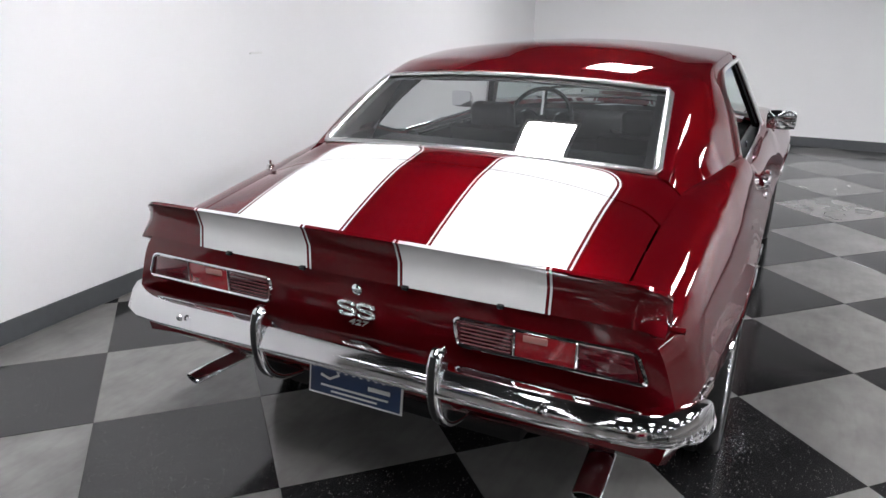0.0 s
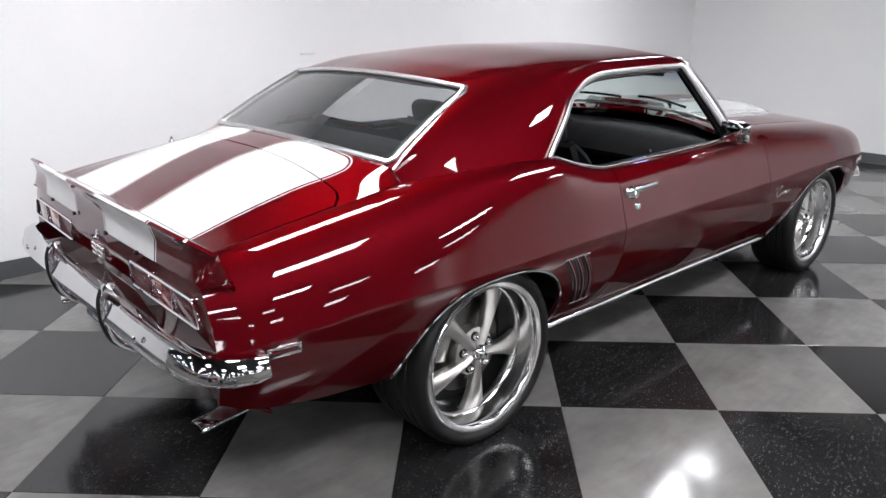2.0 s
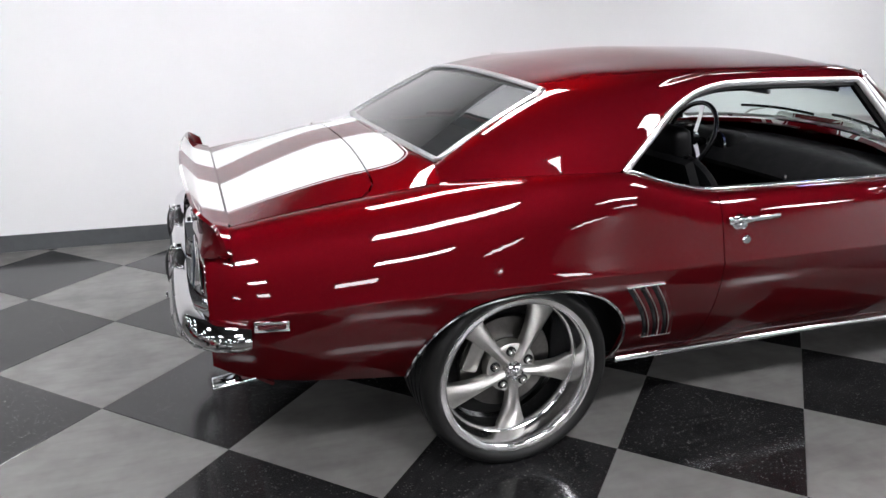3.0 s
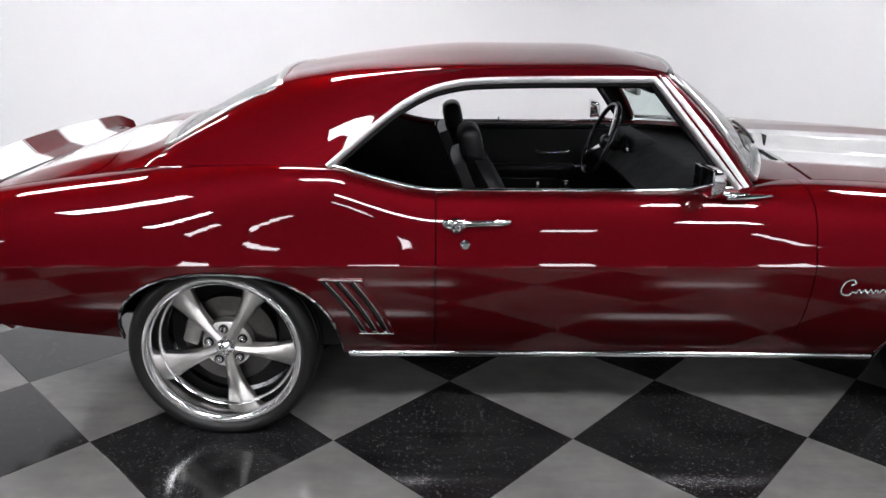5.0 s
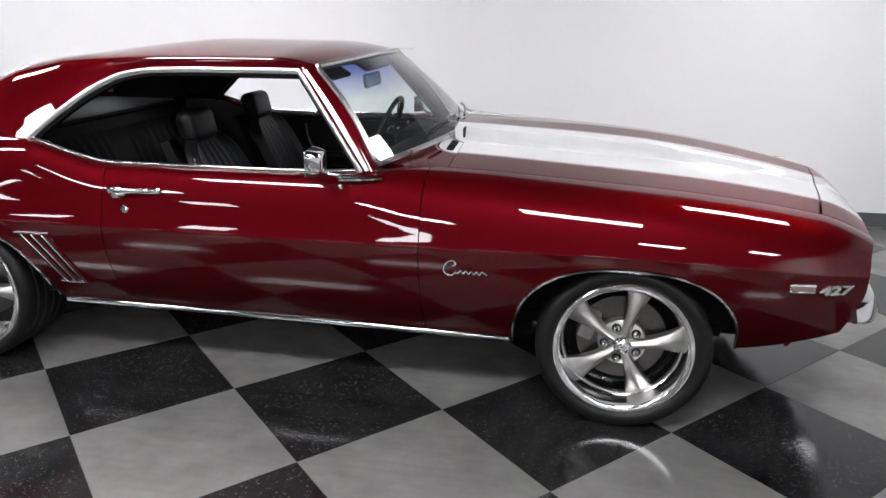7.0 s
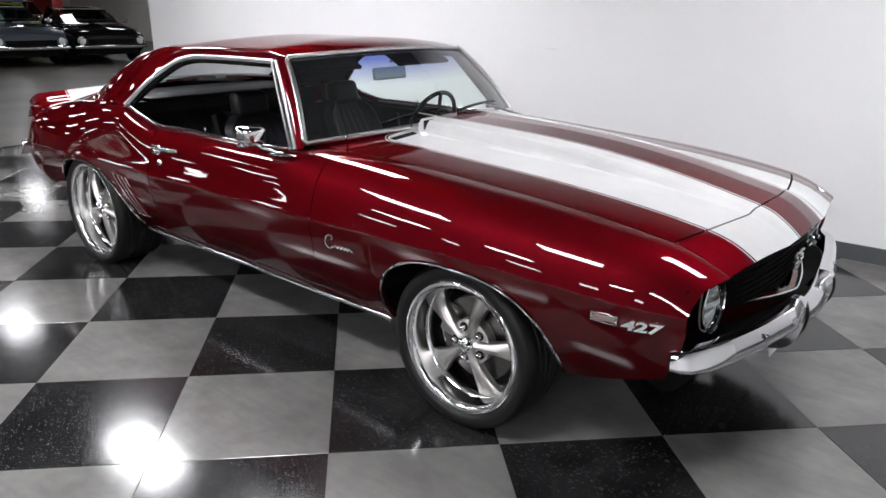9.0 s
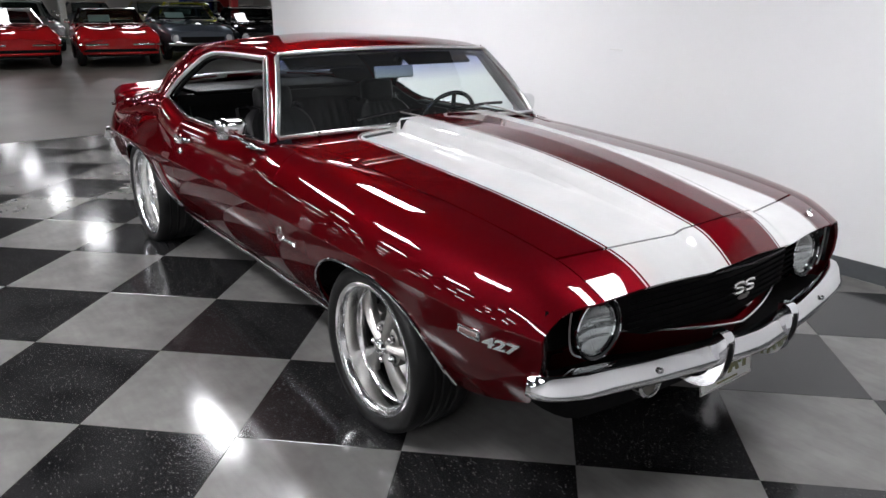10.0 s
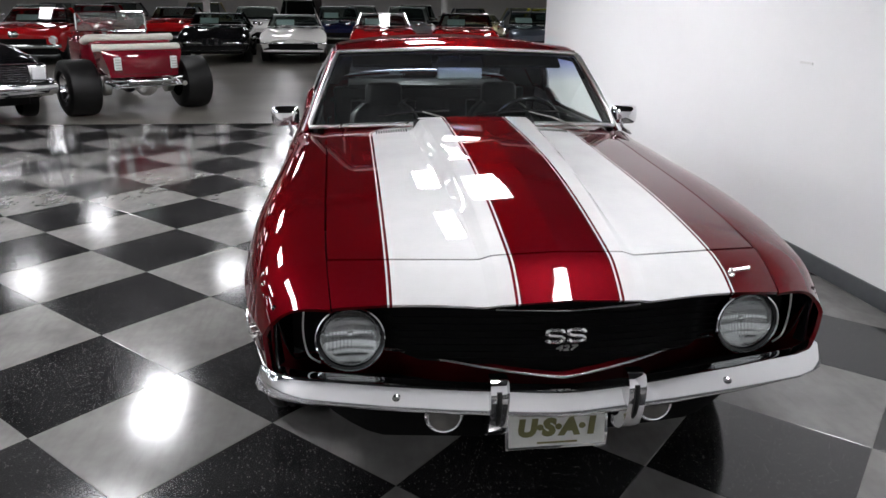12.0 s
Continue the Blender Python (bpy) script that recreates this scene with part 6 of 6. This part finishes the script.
other_car("bright red sports car with a pale hardtop", pose(-17.9, 0.50, 0, 0, 0, -2), P_RED, P_WHITE, 4.6, 1.90, 0.90, 0.94, 1.31, pointed=0.3, mouth=0.07, **LOW)
other_car("bright red convertible with a black soft top", pose(-17.5, 2.85, 0, 0, 0, -9), P_RED, P_BLACK, 4.7, 1.92, 0.90, 0.94, 1.33, pointed=0.3, mouth=0.07, **LOW)
other_car("black low convertible with a pale price sheet", pose(-18.3, -4.18, 0, 0, 0, 4), P_BLACK, P_BLACK, 4.7, 1.90, 0.88, 0.92, 1.26, pointed=0.4, mouth=0.10, **LOW)
other_car("red coupe with a pale price sheet", pose(-17.6, -8.75, 0, 0, 0, 8), P_RED, P_RED, 4.8, 1.88, 0.92, 0.95, 1.34, lamps=2)
other_car("blue grey coupe with a bright grille", pose(-18.5, 5.05, 0, 0, 0, -6), P_GREY, P_GREY, 4.7, 1.82, 0.97, 1.00, 1.40, lamps=2)
other_car("black sedan with a chrome windscreen frame", pose(-18.2, 7.05, 0, 0, 0, -10), P_BLACK, P_BLACK, 4.7, 1.84, 0.92, 0.96, 1.36, sign=False)
# the second row
for x, y, turn, paint, roof_paint, top, label in (
        (-24.2, -11.3, 6, P_SILVER, P_SILVER, 1.40, "silver coupe behind the black sedan"),
        (-24.0, -9.3, 4, P_WINE, P_WINE, 1.42, "wine red coupe behind a red one"),
        (-23.6, -6.45, 3, P_RED, P_BLACK, 1.38, "red convertible with a black soft top, second row"),
        (-23.8, -3.72, 2, P_WHITE, P_WHITE, 1.43, "white convertible with its white top up"),
        (-23.8, -0.82, 0, P_BLUE, P_SILVER, 1.47, "dark blue sedan with a grey roof"),
        (-23.8, 1.72, -2, P_SILVER, P_WHITE, 1.50, "silver sedan with a white roof"),
        (-23.4, 4.25, -4, P_CREAM, P_CREAM, 1.24, "cream coupe behind a red convertible"),
        (-23.6, 7.00, -6, P_YELLOW, P_YELLOW, 1.50, "lemon yellow coupe behind the front row"),
        (-23.4, 9.30, -8, P_WINE, P_BLACK, 1.40, "wine red sedan with a black roof")):
    other_car(label, pose(x, y, 0, 0, 0, turn), paint, roof_paint, 4.8, 1.90, 0.94, 0.98, top, (-1.25, 0.55), (-0.85, 0.02), sign=paint in (P_BLUE, P_YELLOW))
# the last row by the wall
for k, (y, paint, word) in enumerate(((-12.6, P_SILVER, "silver"), (-10.0, P_BLACK, "black"), (-6.6, P_CREAM, "cream"), (-2.6, P_BLACK, "black"), (0.1, P_WHITE, "white"), (2.6, P_BLACK, "black"), (5.0, P_GREY, "grey"), (7.5, P_CREAM, "cream"), (9.8, P_BLUE, "dark blue"))):
    other_car(f"{word} car in the last row by the wall", pose(-29.6, y, 0, 0, 0, 0), paint, paint, 4.8, 1.85, 0.97, 1.02, 1.46 + 0.05 * (k % 3) + (0.25 if k == 3 else 0.0), sign=False)

# hall columns and coloured wall panels
for x, y, word, color in ((-26.3, -5.9, "white", (0.72, 0.72, 0.70)), (-26.3, 3.4, "white", (0.72, 0.72, 0.70)), (-20.9, 7.6, "red", (0.35, 0.01, 0.012))):
    col = part("column", box(x, y, ROOM_H / 2, 0.22, 0.22, ROOM_H, 0.01), plain(f"{word} column paint", color, 0.5, 0.0, 0.08, 10.0))
    tagged(col, f"square {word} painted steel column", "column", kind="structure")
for y0, y1, word, color in ((-13.0, -8.5, "pale", (0.60, 0.60, 0.58)), (-3.4, -1.7, "dark brown", (0.03, 0.02, 0.018)), (10.0, 11.7, "blue", (0.03, 0.05, 0.32)), (11.9, 13.0, "red", (0.38, 0.012, 0.012))):
    slab("wall_panel", -33.79, -33.74, y0, y1, 0.0, ROOM_H - 0.02, plain(f"{word} wall panel {y0}", color, 0.6, 0.0, 0.08, 6.0), f"{word} painted panel on the far wall", "wall panel")


# ---- red open hot rod seen from behind
rod = thing("hot_rod", "red open hot rod with huge rear tyres, seen from behind", "car", "", pose(-7.11, -3.63, 0, 0, 0, 215.7))
P_ROD = other_paint("hot rod red paint", (0.17, 0.007, 0.016))
WHITE_VINYL = plain("white padded vinyl", (0.66, 0.63, 0.56), 0.5, 0.0, 0.1, 60.0, 0.2)


def tub(u, v):
    """Round-backed body: u across, v from the bottom up."""
    a = u * 1.25
    w = 0.485 + 0.045 * v
    x = -0.42 - 0.16 * np.cos(a) * (0.75 + 0.25 * np.sin(v * math.pi)) + 0.9 * np.clip(np.abs(u) - 0.75, 0, 1) * 4
    return x, 0.045 + w * np.clip(u / 0.75, -1, 1) * (1 - 0.04 * np.cos(v * 3)) * (1 - 0.34 * np.clip(np.abs(u) - 0.75, 0, 1) * 4), 0.52 + 0.36 * v


part("body", sheet(tub, np.linspace(-1, 1, 33), np.linspace(0, 1, 9), (-1, 0, 0), lip=0.02), P_ROD, rod)
part("trunk_line", tube([(-0.585, y, z) for y, z in framed([(-0.30, 0.57), (0.39, 0.57), (0.41, 0.85), (-0.32, 0.85)], 0.03)], 0.003, 0.003, 4, True, up=(1, 0, 0)), BLACK, rod)
part("body_floor", box(0.25, 0, 0.56, 1.3, 0.74, 0.06, 0.02), P_ROD, rod)
roll = [(0.10, 0.68), (-0.05, 0.67), (-0.18, 0.66)] + [(-0.32 - 0.14 * math.cos(a), 0.08 + 0.58 * math.sin(a) / math.sin(1.2)) for a in np.linspace(1.2, -1.2, 15)]
part("seat_roll", tube([(x, y, 0.912) for x, y in roll[3:]], 0.060, 0.050, 10), WHITE_VINYL, rod, "white padded roll along the tub")
part("seat_back", tube([(x + 0.14, y * 0.97 + 0.01, 1.035 - (0.05 if k == 0 else 0.0)) for k, (x, y) in enumerate(roll[2:])], 0.058, 0.050, 10), WHITE_VINYL, rod)
part("seat_tuft", tube([(x + 0.10, y * 0.95 + 0.01, 0.972) for x, y in roll[4:-1]], 0.030, 0.030, 8), P_ROD, rod)
part("seat", box(-0.12, 0, 0.92, 0.16, 1.0, 0.30, 0.05), P_ROD, rod)
part("hood", box(1.35, 0, 0.78, 1.0, 0.62, 0.42, 0.10, 3), P_ROD, rod)
ws = part("windscreen", box(0.62, 0.02, 1.225, 0.008, 0.98, 0.25, 0.0), GLASS, rod, "flat upright windscreen in a thin frame")
part("windscreen_frame", tube([(0.62, y, z) for y, z in framed([(-0.48, 1.09), (0.52, 1.09), (0.51, 1.365), (-0.47, 1.365)], 0.03)], 0.012, 0.012, 6, True, up=(1, 0, 0)), FAR_CHROME, rod)
for s in (-1, 1):
    lamp = part("tail_lamp", box(-0.612 + 0.02, 0.045 + s * 0.385, 0.71, 0.03, 0.095, 0.165, 0.01), WHITE_METAL, rod)
    for k in range(4):
        part("lamp_bar", box(-0.612, 0.045 + s * 0.385, 0.655 + 0.036 * k, 0.012, 0.075, 0.012, 0.002, 1), SATIN, lamp)
    w = part("rear_wheel", lathe([(0.20, -0.42), (0.34, -0.41), (0.365, -0.39), (0.378, -0.32), (0.378, -0.08), (0.368, -0.03), (0.33, -0.005), (0.24, 0.0), (0.20, -0.03)], 40), RUBBER, rod, "very wide black rear tyre", pose(-0.05, s * 1.01, 0.376, 90 if s < 0 else -90, 0, 0))
    part("rim", lathe([(0, -0.05), (0.06, -0.05), (0.10, -0.10), (0.18, -0.11), (0.205, -0.03)], 28), FAR_CHROME, w)
    w = part("front_wheel", lathe([(0.20, -0.16), (0.30, -0.15), (0.33, -0.11), (0.33, -0.05), (0.30, -0.01), (0.21, 0.0)], 32), RUBBER, rod, "", pose(2.35, s * 0.82, 0.328, 90 if s < 0 else -90, 0, 0))
    part("rim", lathe([(0, -0.03), (0.08, -0.03), (0.17, -0.05), (0.205, -0.01)], 24), FAR_CHROME, w)
    part("radius_rod", tube([(-0.05, s * 0.50, 0.42), (0.6, s * 0.40, 0.48), (1.2, s * 0.32, 0.50)], 0.018, 0.018, 8), FAR_CHROME, rod)
    part("coil_spring", tube([(-0.44 + 0.04 * math.cos(k), s * 0.33 + 0.04 * math.sin(k), 0.36 + 0.008 * k) for k in np.linspace(0, 24, 90)], 0.011, 0.011, 6), FAR_CHROME, rod)
part("fuel_tank", tube([(-0.52, y, 0.46) for y in (-0.30, -0.28, 0.28, 0.30)], 0.05, 0.05, 12, taper=[0.6, 1, 1, 0.6]), FAR_CHROME, rod)
part("axle", tube([(-0.05, y, 0.38) for y in (-0.72, -0.3, 0.3, 0.72)], 0.035, 0.035, 10), FAR_CHROME, rod)
part("differential", lathe([(0, -0.16), (0.07, -0.15), (0.13, -0.06), (0.14, 0.0), (0.12, 0.06), (0.05, 0.10), (0, 0.11)], 24), FAR_CHROME, rod, "", pose(-0.38, 0, 0.40, 0, -90, 0) @ Matrix.Scale(1.15, 4))
part("cross_bar", tube([(-0.50, y, 0.42) for y in (-0.50, 0, 0.50)], 0.018, 0.018, 8), FAR_CHROME, rod)
part("cross_bar", tube([(-0.46, y, 0.49 - 0.08 * (1 - abs(y) / 0.5)) for y in np.linspace(-0.5, 0.5, 9)], 0.016, 0.016, 8), FAR_CHROME, rod)
for s in (-1, 1):
    part("shock_absorber", tube([(-0.46, s * 0.12, 0.36), (-0.44, s * 0.17, 0.46), (-0.42, s * 0.22, 0.54)], 0.030, 0.030, 10, taper=[1, 1, 0.6]), FAR_CHROME, rod, "chrome shock absorber")
    part("exhaust_pipe", tube([(0.3, s * 0.45, 0.45), (-0.35, s * 0.46, 0.43), (-0.60, s * 0.47, 0.41)], 0.036, 0.036, 12), FAR_CHROME, rod, "chrome exhaust pipe")
    part("brake_drum", lathe([(0, 0.0), (0.12, 0.0), (0.135, 0.02), (0.135, 0.10), (0.05, 0.12), (0, 0.12)], 24), SATIN, rod, "", pose(-0.05, s * 0.50, 0.38, 90 if s > 0 else -90, 0, 0))
part("tie_rod", tube([(-0.56, y, 0.385 + 0.03 * abs(y)) for y in (-0.52, -0.2, 0.2, 0.52)], 0.013, 0.013, 8), FAR_CHROME, rod)
part("chassis", box(0.9, 0, 0.45, 2.9, 0.5, 0.07, 0.02), BLACK, rod)

# ---------------------------------------------------------------- checkered floor tiles
TILE = 0.6096
LAT_TURN, LAT_X, LAT_Y = 0.01117, -0.1286, -0.9306
AXIS_I = Vector((math.cos(LAT_TURN - math.pi / 4), math.sin(LAT_TURN - math.pi / 4)))
AXIS_J = Vector((-AXIS_I.y, AXIS_I.x))


def clip_poly(poly, nx, ny, c):
    """Keep what lies on the side nx * x + ny * y <= c."""
    out = []
    for k, p in enumerate(poly):
        q = poly[(k + 1) % len(poly)]
        a, b = nx * p[0] + ny * p[1] - c, nx * q[0] + ny * q[1] - c
        if a <= 0:
            out.append(p)
        if a * b < 0:
            t = a / (a - b)
            out.append((p[0] + t * (q[0] - p[0]), p[1] + t * (q[1] - p[1])))
    return out


def tile_mesh(poly):
    n = len(poly)
    c = np.mean(poly, axis=0)
    inner = [tuple(c + (np.array(p) - c) * (1 - 0.0022 / max(0.05, np.linalg.norm(np.array(p) - c)))) for p in poly]
    verts = [(x, y, 0.0) for x, y in inner] + [(x, y, -0.0012) for x, y in poly] + [(x, y, -0.0045) for x, y in poly]
    faces = [tuple(range(n))] + [(k, n + k, n + (k + 1) % n, (k + 1) % n) for k in range(n)] + [(n + k, 2 * n + k, 2 * n + (k + 1) % n, n + (k + 1) % n) for k in range(n)]
    return mesh_from(verts, faces, 20)


h = TILE / 2 - 0.0004
whole = [(s * AXIS_I.x * h + t * AXIS_J.x * h, s * AXIS_I.y * h + t * AXIS_J.y * h) for s, t in ((-1, -1), (1, -1), (1, 1), (-1, 1))]
shared = {}
for i in range(-22, 23):
    for j in range(-22, 23):
        centre = Vector((LAT_X, LAT_Y)) + AXIS_I * (i + 0.5) * TILE + AXIS_J * (j + 0.5) * TILE
        if not (-6.4 < centre.x < 6.0 and -8.6 < centre.y < 2.9):
            continue
        poly = [(centre.x + x, centre.y + y) for x, y in whole]
        keep = poly
        for nx, ny, c in ((-1, 0, 5.76), (1, 0, 5.43), (-WALL_TURN, 1, WALL_Y - 0.016), (0, -1, 8.2)):
            keep = clip_poly(keep, nx, ny, c)
            if len(keep) < 3:
                break
        if len(keep) < 3:
            continue
        dark = (i + j) % 2 == DARK_PARITY
        if keep == poly:
            if dark not in shared:
                shared[dark] = tile_mesh(whole)
                shared[dark].materials.append(TILE_DARK if dark else TILE_GREY)
            me = shared[dark]
        else:
            me = tile_mesh([(x - centre.x, y - centre.y) for x, y in keep])
            me.materials.append(TILE_DARK if dark else TILE_GREY)
        t = new("tile", me)
        t.parent = floor
        t.location = (centre.x, centre.y, 0)
